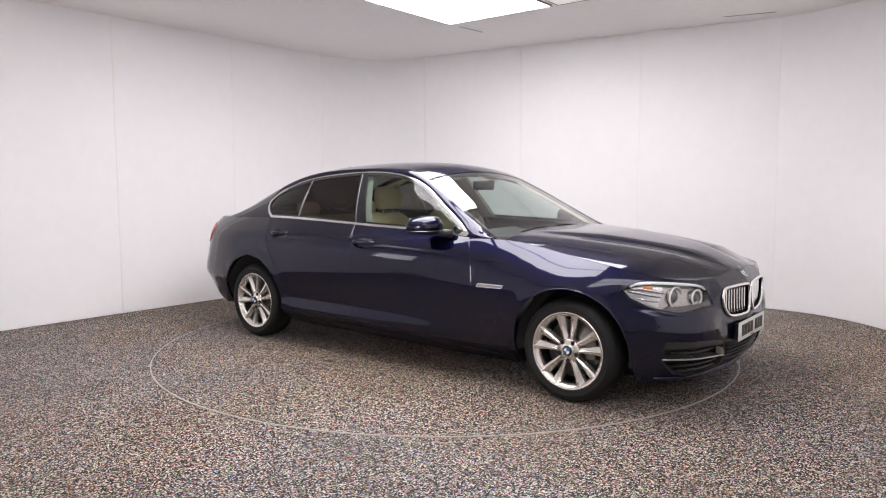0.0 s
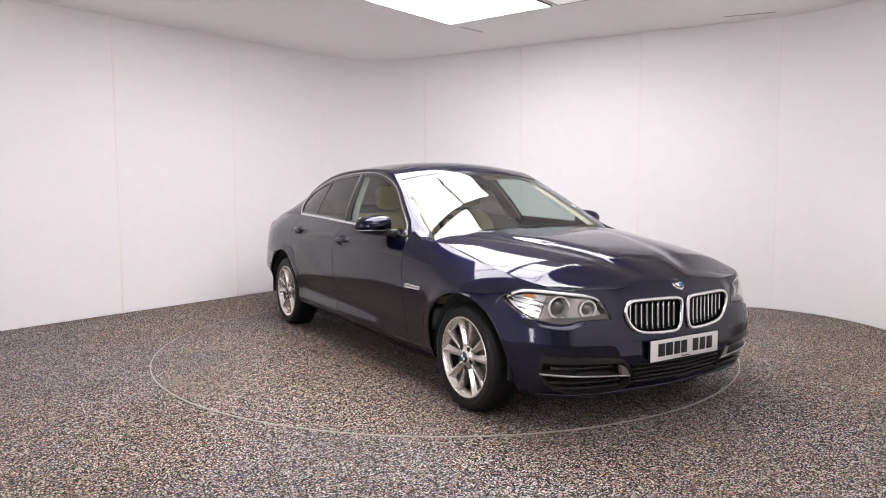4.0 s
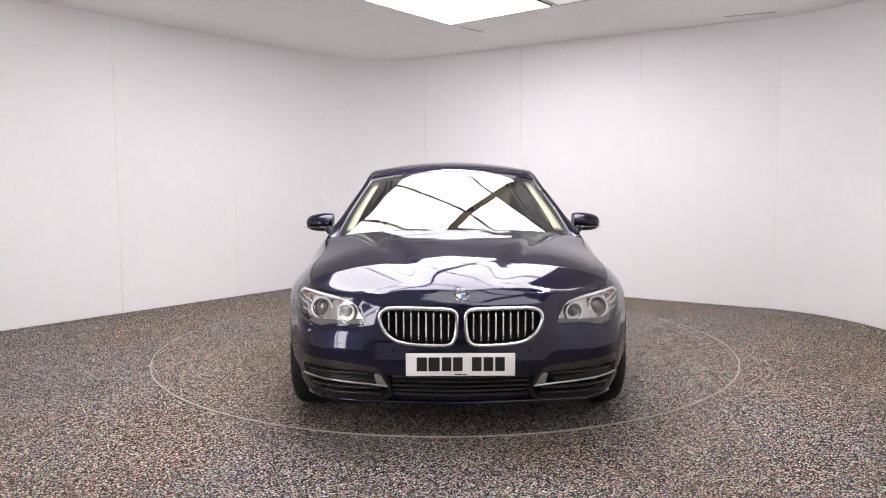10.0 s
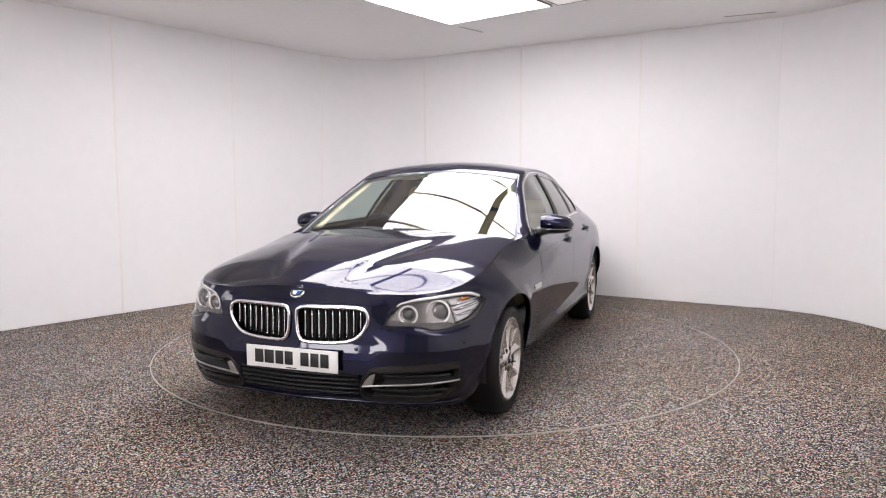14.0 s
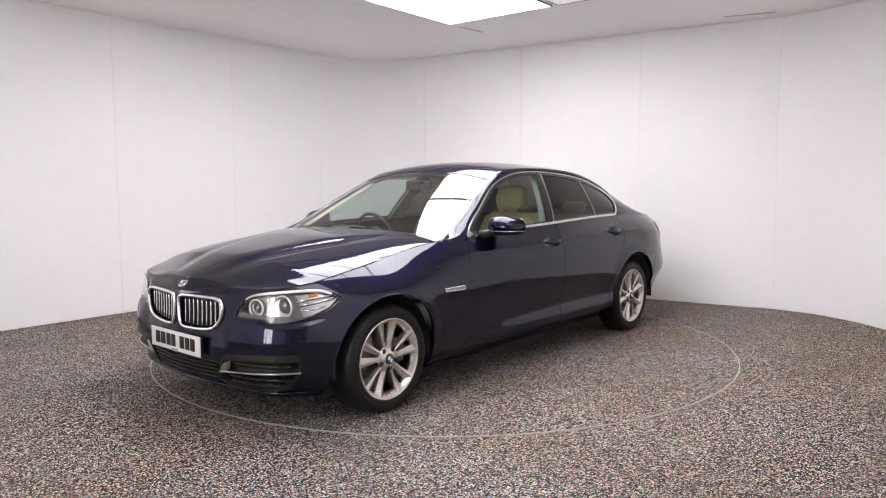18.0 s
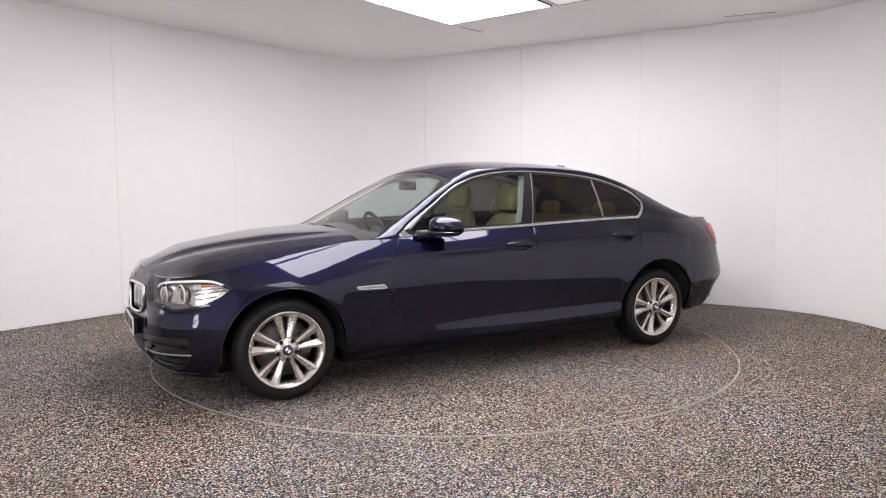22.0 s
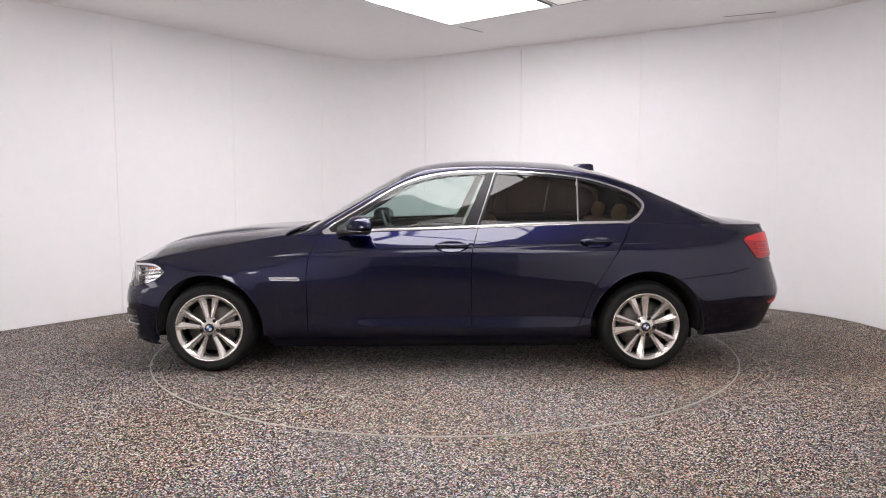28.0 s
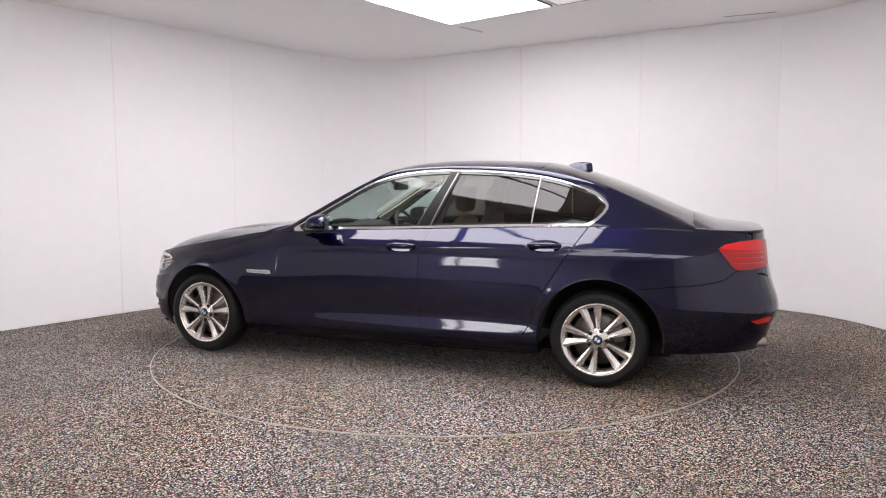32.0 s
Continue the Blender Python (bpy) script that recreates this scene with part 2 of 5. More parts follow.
def skin(name, outline, fn, material, parent=None, label="", step=0.03, holes=(), creases=(), lip=0.012, mirror=False, rise=0.0, flip=False):
    """A panel: a flat outline with holes, laid on the surface fn(a, b), with its edges turned in."""
    outline = dense(outline, step * 0.7)
    holes = [dense(h, step * 0.5) for h in holes]
    loops = [outline] + holes
    verts, edges = [], []
    for lp in loops:
        s = len(verts)
        verts += lp
        edges += [(s + i, s + (i + 1) % len(lp)) for i in range(len(lp))]
    for cr in creases:
        cr = dense(cr, step * 0.6, closed=False)
        ok = inside(cr, outline) & ~near_loop(cr, outline, step * 0.3)
        for h in holes:
            ok &= ~inside(cr, h) & ~near_loop(cr, h, step * 0.3)
        before = False
        for q, o in zip(cr, ok):
            if o:
                verts.append(q)
                if before:
                    edges.append((len(verts) - 2, len(verts) - 1))
            before = o
    O = np.array(outline)
    ga = np.arange(O[:, 0].min(), O[:, 0].max(), step)
    gb = np.arange(O[:, 1].min(), O[:, 1].max(), step)
    G = np.array([(a + (step / 2 if j % 2 else 0), b) for j, b in enumerate(gb) for a in ga])
    if len(G):
        ok = inside(G, outline)
        for h in holes:
            ok &= ~inside(G, h)
        for lp in loops:
            ok &= ~near_loop(G, lp, step * 0.45)
        for cr in creases:
            ok &= ~near_loop(G, dense(cr, 0.1, False), step * 0.4)
        verts += [tuple(g) for g in G[ok]]
    out = geometry.delaunay_2d_cdt([Vector(v) for v in verts], edges, [], 0, 1e-6)
    v2 = [tuple(v) for v in out[0]]
    tris = [tuple(f) for f in out[2]]
    cen = np.array([np.mean([v2[i] for i in f], axis=0) for f in tris])
    keep = inside(cen, outline)
    for h in holes:
        keep &= ~inside(cen, h)
    tris = [f for f, k in zip(tris, keep) if k]
    P, N = [], []
    e = 0.004
    for a, b in v2:
        p0 = np.array(fn(a, b))
        da = np.array(fn(a + e, b)) - np.array(fn(a - e, b))
        db = np.array(fn(a, b + e)) - np.array(fn(a, b - e))
        n = np.cross(db, da) if flip else np.cross(da, db)
        n /= max(np.linalg.norm(n), 1e-12)
        P.append(p0)
        N.append(n)
    P, N = np.array(P), np.array(N)
    if rise:
        P = P + N * rise
    # orient the triangles with the surface normal
    fixed = []
    for f in tris:
        n = np.cross(P[f[1]] - P[f[0]], P[f[2]] - P[f[0]])
        fixed.append(f if n @ N[f[0]] >= 0 else f[::-1])
    cnt = {}
    for f in fixed:
        for i in range(3):
            a, b = f[i], f[(i + 1) % 3]
            cnt[(a, b)] = cnt.get((a, b), 0) + 1
    V, NN, F = list(P), list(N), list(fixed)
    if lip:
        down, top = {}, {}
        for a, b in list(cnt):
            if (b, a) not in cnt:
                for i in (a, b):
                    if i not in down:
                        top[i] = len(V)
                        V.append(P[i])
                        NN.append(N[i])
                        down[i] = len(V)
                        V.append(P[i] - N[i] * lip)
                        NN.append(N[i])
                F.append((b, a, down[a], down[b]))
    V, NN = np.array(V), np.array(NN)
    obs = [mesh_part(name, V, F, material, parent, label, NN)]
    if mirror:
        W, MN = V.copy(), NN.copy()
        W[:, 1] *= -1
        MN[:, 1] *= -1
        obs.append(mesh_part(name, W, [f[::-1] for f in F], material, parent, label, MN))
    return obs


# ---------------- the room ----------------
HEIGHT = 2.91


def plan():
    pts = smooth_loop([(-4.55, -1.72), (-4.74, -1.28), (-4.70, -0.80), (-4.45, -0.28)], 12, False)[:-1]
    pts += [(-4.45, -0.28), (-1.56, 3.42)]
    pts += smooth_loop([(-1.56, 3.42), (-1.07, 3.76), (-0.70, 3.80), (-0.25, 3.62)], 18, False)[1:-1]
    pts += [(-0.25, 3.62), (3.34, 1.44)]
    pts += smooth_loop([(3.34, 1.44), (3.55, 1.22), (3.70, 0.96), (3.80, 0.66), (3.85, 0.30), (3.86, -0.20), (3.76, -0.80), (3.52, -1.40)], 35, False)[1:]
    pts += [(1.10, -6.20)]
    pts += smooth_loop([(1.10, -6.20), (0.65, -6.72), (0.0, -6.92), (-0.70, -6.75), (-1.15, -6.30)], 16, False)[1:]
    return pts


PLAN = plan()


def offset_plan(pts, d):
    out = []
    n = len(pts)
    for i in range(n):
        a, b, c = Vector(pts[i - 1]), Vector(pts[i]), Vector(pts[(i + 1) % n])
        n1 = (b - a).normalized()
        n2 = (c - b).normalized()
        t = (n1 + n2).normalized()
        out.append((b.x - t.y * d, b.y + t.x * d))
    return out


def wall_strip(name, pts, z0, z1, thick, material, label, parent=None):
    """A wall along an open line of plan points, with thickness away from the room."""
    bm = bmesh.new()
    outer = []
    n = len(pts)
    for i in range(n):
        a = Vector(pts[max(0, i - 1)])
        b = Vector(pts[min(n - 1, i + 1)])
        t = (b - a).normalized()
        outer.append((pts[i][0] - t.y * thick, pts[i][1] + t.x * thick))
    ring = []
    for p0, p1 in zip(pts, outer):
        ring.append([bm.verts.new((*p0, z0)), bm.verts.new((*p0, z1)), bm.verts.new((*p1, z1)), bm.verts.new((*p1, z0))])
    for a, b in zip(ring, ring[1:]):
        for k in range(4):
            bm.faces.new((a[k], b[k], b[(k + 1) % 4], a[(k + 1) % 4]))
    bm.faces.new(ring[0])
    bm.faces.new(ring[-1][::-1])
    bmesh.ops.recalc_face_normals(bm, faces=bm.faces)
    ob = link(name, bm, material, parent, "" if parent else label)
    me = ob.data
    me.set_sharp_from_angle(angle=radians(40))
    if not parent:
        tagged(ob, label, "wall", kind="structure")
    return ob


def sheet(name, z, thick, material, label, cat, hole=None):
    bm = bmesh.new()
    low = [bm.verts.new((x, y, z)) for x, y in PLAN_OUT]
    f = bm.faces.new(low)
    r = bmesh.ops.extrude_face_region(bm, geom=[f])
    bmesh.ops.translate(bm, vec=(0, 0, thick), verts=[v for v in r["geom"] if isinstance(v, bmesh.types.BMVert)])
    bmesh.ops.recalc_face_normals(bm, faces=bm.faces)
    return tagged(link(name, bm, material, smooth=False), label, cat, kind="structure")


PLAN_OUT = offset_plan(PLAN, 0.10)
cut_a = PLAN.index((-1.56, 3.42))
cut_b = PLAN.index((3.34, 1.44))
cut_c = PLAN.index((1.10, -6.20))
cut_d = len(PLAN) - 1
wall_strip("wall_west", PLAN[:cut_a + 1], 0, HEIGHT, 0.08, WALL, "white smooth wall sheets with pale joint strips")
wall_strip("wall_north", PLAN[cut_a:cut_b + 1], 0, HEIGHT, 0.08, WALL, "white wall sheets curving round the room corner")
wall_strip("wall_east", PLAN[cut_b:cut_c + 1], 0, HEIGHT, 0.08, WALL, "white wall sheets bending round the corner")
# unseen closing wall behind the camera, greyed to darken what the car reflects
wall_strip("wall_south", PLAN[cut_c:cut_d + 1], 0, HEIGHT, 0.08, BACK_GREY, "plain grey wall out of view behind the camera")
wall_strip("wall_southwest", PLAN[cut_d:] + PLAN[:1], 0, HEIGHT, 0.08, WALL, "plain white wall out of view left of the camera")
sheet("floor", -0.10, 0.10, FLOOR, "speckled grey rubber crumb floor", "floor")
sheet("ceiling", HEIGHT, 0.10, CEIL, "off-white painted ceiling boards", "ceiling")

# the wall sheets themselves
SEAMS = [(-3.218, 1.297), (-2.380, 2.370), (0.921, 2.909), (2.146, 2.165)]
sheets = [("wall_west", [PLAN[12], SEAMS[0]]), ("wall_west", [SEAMS[0], SEAMS[1]]), ("wall_west", [SEAMS[1], PLAN[cut_a]]),
          ("wall_north", PLAN[cut_a:cut_a + 19]), ("wall_north", [PLAN[cut_a + 18], SEAMS[2]]), ("wall_north", [SEAMS[2], SEAMS[3]]), ("wall_north", [SEAMS[3], PLAN[cut_b]]),
          ("wall_east", PLAN[cut_b:cut_b + 21]), ("wall_east", PLAN[cut_b + 20:cut_c - 0])]
for wall_name, line in sheets:
    pts = []
    for k, q in enumerate(line):
        a, b = Vector(line[max(0, k - 1)]), Vector(line[min(len(line) - 1, k + 1)])
        t = (b - a).normalized()
        shift = 0.003 if k == 0 else (-0.003 if k == len(line) - 1 else 0.0)
        pts.append((q[0] + t.y * 0.0065 + t.x * shift, q[1] - t.x * 0.0065 + t.y * shift))
    wall_strip("wall_panel", pts, 0.004, HEIGHT - 0.004, 0.0060, WALL, "", bpy.data.objects[wall_name])

# pale strips over the wall joints, and a thin cove line under the ceiling
for name, (jx, jy), (nx, ny) in [
        ("joint_strip", (-3.218, 1.297), (0.788, -0.616)), ("joint_strip", (-2.380, 2.370), (0.788, -0.616)), ("joint_strip", (-1.56, 3.42), (0.72, -0.69)),
        ("joint_strip", (-0.25, 3.62), (-0.5, -0.86)), ("joint_strip", (0.92, 2.905), (-0.52, -0.853)), ("joint_strip", (2.146, 2.165), (-0.52, -0.853)), ("joint_strip", (3.35, 1.44), (-0.65, -0.76))]:
    bm = bmesh.new()
    ang = math.atan2(ny, nx)
    box(bm, (0, 0, HEIGHT / 2), (0.022, 0.020, HEIGHT - 0.004), 0.002, Matrix.Translation((jx, jy, 0)) @ Matrix.Rotation(ang, 4, "Z"))
    tagged(link(name, bm, TRIM), "narrow white strip over the wall joint", "trim", kind="structure")
bm = bmesh.new()
inner = offset_plan(PLAN, -0.008)
tube(bm, [(x, y, HEIGHT - 0.005) for x, y in inner], 0.007, 6, closed=True)
tagged(link("trim", bm, TRIM), "thin white bead between wall and ceiling", "trim", kind="structure")

# lit panels in the ceiling
ORIG = Vector((0.06, 1.69, 0))
PU = Vector((0.786, -0.618, 0))
PV = Vector((-0.618, -0.786, 0))
PANEL_ROT = Matrix.Rotation(math.atan2(PU.y, PU.x), 4, "Z")


def light_panel(u0, v0, lu, lv, material, label):
    c = ORIG + PU * (u0 + lu / 2) + PV * (v0 + lv / 2)
    root = new("ceiling_light")
    root.matrix_world = Matrix.Translation((c.x, c.y, HEIGHT)) @ PANEL_ROT
    bm = bmesh.new()
    box(bm, (0, 0, -0.010), (lu - 0.030, lv - 0.030, 0.008))
    part("diffuser", bm, material, root, smooth=False)
    bm = bmesh.new()
    for sx, sy, wx, wy in ((0, 1, lu, 0.014), (0, -1, lu, 0.014), (1, 0, 0.014, lv - 0.028), (-1, 0, 0.014, lv - 0.028)):
        box(bm, (sx * (lu / 2 - 0.007), sy * (lv / 2 - 0.007), -0.008), (wx, wy, 0.016))
    part("frame", bm, GREYJ, root, smooth=False)
    return tagged(root, label, "light", "ceiling light panels")


for col, (u0, rows_) in enumerate(((0.0, range(0, 5)), (1.245, range(0, 5)))):
    for rowi in rows_:
        light_panel(u0, rowi * 0.604, 1.19, 0.60, LED_LOW if (col == 1 and rowi == 0) else LED, "bright white square-edged LED ceiling panel")


# unseen panels added near the camera: fill light, and reflections in the car
for u0 in (2.65, 3.895):
    for v0 in (3.3, 3.904):
        light_panel(u0, v0, 1.19, 0.60, LED_FILL, "bright white square-edged LED ceiling panel")


def wall_window(x, y, nx, ny, panes, z0, z1, rows, glow):
    """A bright window unit on the wall: frosted panes between white bars; panes as (offset, width)."""
    root = new("wall_light")
    root.matrix_world = Matrix.Translation((x, y, 0)) @ Matrix.Rotation(math.atan2(ny, nx), 4, "Z")
    lo = min(o - w / 2 for o, w in panes)
    hi = max(o + w / 2 for o, w in panes)
    bm = bmesh.new()
    box(bm, (0.02, (lo + hi) / 2, (z0 + z1) / 2), (0.04, hi - lo + 0.10, z1 - z0 + 0.10), 0.008)
    part("back_plate", bm, TRIM, root)
    h = (z1 - z0) / rows
    for o, w in panes:
        for k in range(rows):
            bm = bmesh.new()
            box(bm, (0.052, o, z0 + h * (k + 0.5)), (0.022, w, h - 0.035), 0.006)
            part("glowing_pane", bm, glow, root, "glowing white frosted pane")
    return tagged(root, "white wall unit with tall glowing panes", "light", "wall lights")


wall_window(-2.35, -4.60, 0.8025, 0.5966, ((0.0, 0.52), (0.40, 0.13)), 0.35, 1.95, 4, TUBE)
wall_window(-4.56, -1.50, 0.93, 0.36, ((0.0, 0.60),), 0.85, 1.95, 3, TUBE_DIM)

# short open joints between the ceiling boards
for (ax, ay), (bx, by) in (((0.16, 1.83), (0.42, 2.10)), ((2.75, 1.44), (3.18, 1.24))):
    bm = bmesh.new()
    d = Vector((bx - ax, by - ay, 0))
    box(bm, (0, 0, HEIGHT - 0.002), (d.length, 0.008, 0.006), 0.001, Matrix.Translation(((ax + bx) / 2, (ay + by) / 2, 0)) @ Matrix.Rotation(math.atan2(d.y, d.x), 4, "Z"))
    tagged(link("ceiling_joint", bm, GREYJ), "short grey joint between ceiling boards", "trim", kind="structure")

# ---------------- the turntable ----------------
RING_R = 2.232
turntable = new("turntable")
bm = bmesh.new()
revolve(bm, [(0.0, -0.03), (RING_R - 0.0085, -0.03), (RING_R - 0.0085, 0.004), (0.0, 0.004)], 160, "z")
bmesh.ops.remove_doubles(bm, verts=bm.verts, dist=1e-5)
bmesh.ops.recalc_face_normals(bm, faces=bm.faces)
deck = part("deck", bm, FLOOR, turntable, smooth=False)
bm = bmesh.new()
revolve(bm, [(RING_R - 0.008, -0.01), (RING_R - 0.008, 0.0055), (RING_R, 0.0055), (RING_R, -0.01), (RING_R - 0.008, -0.01)], 200, "z")
bmesh.ops.recalc_face_normals(bm, faces=bm.faces)
part("edge_ring", bm, RINGM, turntable, "pale metal edge ring", smooth=False)
tagged(turntable, "round turntable covered in speckled grey rubber crumb", "turntable")

# ---------------- the car: shape ----------------
# x forward, y to its left, z up; the origin on the ground between the axles
SECT_X = [-2.7, -2.1, -1.5, -0.9, -0.2, 0.5, 0.95, 1.4, 1.8, 2.3]
SECT_Z = [0.16, 0.22, 0.28, 0.36, 0.48, 0.62, 0.72, 0.80, 0.86, 0.92, 0.97, 1.02]
SECT_Y = {
    -2.7: (0.77, 0.825, 0.858, 0.890, 0.916, 0.924, 0.918, 0.900, 0.876, 0.836, 0.785, 0.70),
    -2.1: (0.77, 0.830, 0.870, 0.906, 0.936, 0.943, 0.937, 0.926, 0.906, 0.856, 0.800, 0.72),
    -1.5: (0.81, 0.885, 0.928, 0.940, 0.950, 0.957, 0.952, 0.941, 0.920, 0.868, 0.820, 0.765),
    -0.9: (0.80, 0.885, 0.935, 0.924, 0.940, 0.957, 0.957, 0.954, 0.931, 0.880, 0.834, 0.788),
    -0.2: (0.80, 0.885, 0.935, 0.922, 0.938, 0.957, 0.959, 0.956, 0.932, 0.882, 0.836, 0.788),
    0.5: (0.80, 0.880, 0.922, 0.921, 0.938, 0.957, 0.959, 0.954, 0.924, 0.872, 0.822, 0.772),
    0.95: (0.80, 0.870, 0.908, 0.922, 0.941, 0.957, 0.950, 0.925, 0.889, 0.840, 0.785, 0.69),
    1.4: (0.84, 0.895, 0.925, 0.935, 0.950, 0.960, 0.941, 0.870, 0.796, 0.69, 0.54, 0.40),
    1.8: (0.87, 0.905, 0.922, 0.938, 0.943, 0.930, 0.902, 0.835, 0.755, 0.64, 0.5, 0.35),
    2.3: (0.87, 0.905, 0.922, 0.936, 0.938, 0.915, 0.885, 0.830, 0.740, 0.6, 0.48, 0.33)}
GX = np.arange(-2.9, 2.5001, 0.02)
GZ = np.arange(0.10, 1.0601, 0.01)
_cols = np.array([[spline(SECT_Z, SECT_Y[x])(z) for z in GZ] for x in SECT_X])
GRID = np.array([[0.0] * len(GZ)] * len(GX))
for j in range(len(GZ)):
    s = spline(SECT_X, _cols[:, j])
    GRID[:, j] = [s(x) for x in GX]


def blur(a, axis, n):
    k = np.exp(-0.5 * (np.arange(-3 * n, 3 * n + 1) / n) ** 2)
    k /= k.sum()
    pad = [(0, 0), (0, 0)]
    pad[axis] = (3 * n, 3 * n)
    b = np.pad(a, pad, mode="reflect", reflect_type="odd")
    return np.apply_along_axis(lambda v: np.convolve(v, k, "valid"), axis, b)


GRID = blur(blur(GRID, 0, 4), 1, 2)


def half_width(x, z):
    """The body's half width before its corners are rounded (bicubic)."""
    fx = min(max((x - GX[0]) / 0.02, 1.0), len(GX) - 3.001)
    fz = min(max((z - GZ[0]) / 0.01, 1.0), len(GZ) - 3.001)
    i, j = int(fx), int(fz)
    u, v = fx - i, fz - j

    def w(t):
        return np.array([-0.5 * t + t * t - 0.5 * t ** 3, 1 - 2.5 * t * t + 1.5 * t ** 3, 0.5 * t + 2 * t * t - 1.5 * t ** 3, -0.5 * t * t + 0.5 * t ** 3])
    return float(w(u) @ GRID[i - 1:i + 3, j - 1:j + 3] @ w(v))


nose = spline([0.16, 0.20, 0.25, 0.32, 0.42, 0.50, 0.58, 0.66, 0.72, 0.76, 0.80, 0.86], [2.145, 2.18, 2.210, 2.231, 2.234, 2.224, 2.208, 2.195, 2.182, 2.165, 2.12, 2.02])
tail = spline([0.16, 0.22, 0.30, 0.42, 0.54, 0.60, 0.70, 0.80, 0.90, 0.97, 1.02], [-2.40, -2.455, -2.50, -2.528, -2.532, -2.52, -2.49, -2.470, -2.455, -2.445, -2.435])
XA, XB = 1.45, -1.65   # where the side gives way to the rounded ends
PF, PR = 4.6, 6.0      # how square the corners are


def end_table(reach, power):
    t = np.sin(np.linspace(0, math.pi / 2, 600)) ** 1.0
    pts = np.stack([reach * np.sqrt(np.maximum(0, 1 - t ** power)), 0.945 * t], 1)
    s = np.concatenate([[0], np.cumsum(np.linalg.norm(np.diff(pts, axis=0), axis=1))])
    return s, t


SF, TF = end_table(2.23 - XA, PF)
SR, TR = end_table(XB + 2.52, PR)
LF, LR = SF[-1], SR[-1]
SIDE = XA - XB


crease_z = spline([-2.1, -1.67, -0.9, -0.2, 0.3, 0.9, 1.25], [0.880, 0.876, 0.866, 0.852, 0.842, 0.808, 0.768])


def nose_x(t, z):
    """How far forward the nose reaches at a share t of its half width: a slight prow with rounded corners."""
    t = abs(t)
    bow = 0.032 * math.sin(math.pi * t / 0.92) ** 1.5 if t < 0.92 else 0.0
    lean = 0.026 * min(1.0, max(0.0, (0.54 - t) / 0.10)) * min(1.0, max(0.0, (z - 0.49) / 0.17)) * min(1.0, max(0.0, (0.742 - z) / 0.06))
    return XA + (nose(z) - XA) * math.sqrt(max(0.0, 1 - t ** PF)) - bow + lean


ledge_z = spline([0.48, 0.68, 0.76, 0.84, 0.92, 0.97], [0.576, 0.575, 0.557, 0.560, 0.580, 0.600])


def ledge(t, z):
    """How far the bumper stands out under the headlamps."""
    t = abs(t)
    if t < 0.44 or t > 0.985:
        return 0.0
    k = min(1.0, (t - 0.44) / 0.10) * min(1.0, max(0.0, (0.95 - t) / 0.07))
    up = min(1.0, max(0.0, (ledge_z(t) - z) / 0.012))
    return 0.011 * k * up * up * (3 - 2 * up) * min(1.0, max(0.0, (z - 0.405) / 0.05))


def flare(x, z):
    """How far the body swells out round the wheel openings."""
    out = 0.0
    for cx, cz, r, a in ((1.480, 0.305, 0.368, 0.012), (-1.485, 0.305, 0.386, 0.007)):
        d = math.hypot(x - cx, z - cz) - r
        up = min(1.0, max(0.0, (z - 0.30) / 0.15))
        out += a * up * math.exp(-(max(d, 0.0) / 0.055) ** 2)
    return out


def tuck(x, z):
    """How far the rear bumper draws in below its crease."""
    zc = 0.468 + 0.02 * max(0.0, -1.9 - x) / 0.5
    k = min(1.0, max(0.0, (-1.83 - x) / 0.06))
    return k * (0.22 * min(max(0.0, zc - z), 0.09) - 0.010 * max(0.0, 1 - abs(z - zc - 0.02) / 0.12))


def body(s, z):
    """The lower body: s runs from the middle of the nose along the left side to the middle of the tail."""
    if s < LF:
        t = float(np.interp(s, SF, TF)) if s >= 0 else -float(np.interp(-s, SF, TF))
        x = nose_x(t, z)
        out = ledge(t, z)
        y = (half_width(x, z) + flare(x, z)) * t
        return (x + out * (1 - 0.5 * t * t), y + 0.8 * out * t, z)
    if s <= LF + SIDE:
        x = XA - (s - LF)
        y = half_width(x, z) + flare(x, z)
        d = crease_z(x) - z
        k = min(1.0, max(0.0, (1.28 - x) / 0.4)) * min(1.0, max(0.0, (x + 1.80) / 0.4))
        if d > 0:
            y -= 0.0055 * k * (1 - math.exp(-d / 0.004)) * math.exp(-d / 0.25)
        return (x, y, z)
    r = LF + SIDE + LR - s
    t = float(np.interp(r, SR, TR)) if r >= 0 else -float(np.interp(-r, SR, TR))
    x = XB - (XB - tail(z) - tuck(-2.4, z)) * math.sqrt(max(0.0, 1 - abs(t) ** PR))
    y = (half_width(x, z) + flare(x, z) - tuck(x, z)) * t
    d = crease_z(x) - z
    k = min(1.0, max(0.0, (x + 1.80) / 0.4))
    if d > 0 and t > 0.9:
        y -= 0.0055 * k * (1 - math.exp(-d / 0.004)) * math.exp(-d / 0.25)
    return (x, y, z)


def at_x(x, z):
    """The run along the body at which it has that x."""
    if x > XA:
        lo, hi = 0.0, 1.0
        for _ in range(22):
            t = (lo + hi) / 2
            lo, hi = (t, hi) if nose_x(t, z) > x else (lo, t)
        return float(np.interp(t, TF, SF))
    if x >= XB:
        return LF + XA - x
    c = min(1.0, (XB - x) / (XB - tail(z)))
    t = (1 - c * c) ** (1 / PR)
    return LF + SIDE + LR - float(np.interp(t, TR, SR))


def at_y(y, z):
    """The run along the nose at which the body has that half width."""
    t = y / 0.94
    for _ in range(6):
        x = nose_x(t, z)
        t = max(-1.0, min(1.0, y / half_width(x, z)))
    return float(np.interp(abs(t), TF, SF)) * (1 if t >= 0 else -1)


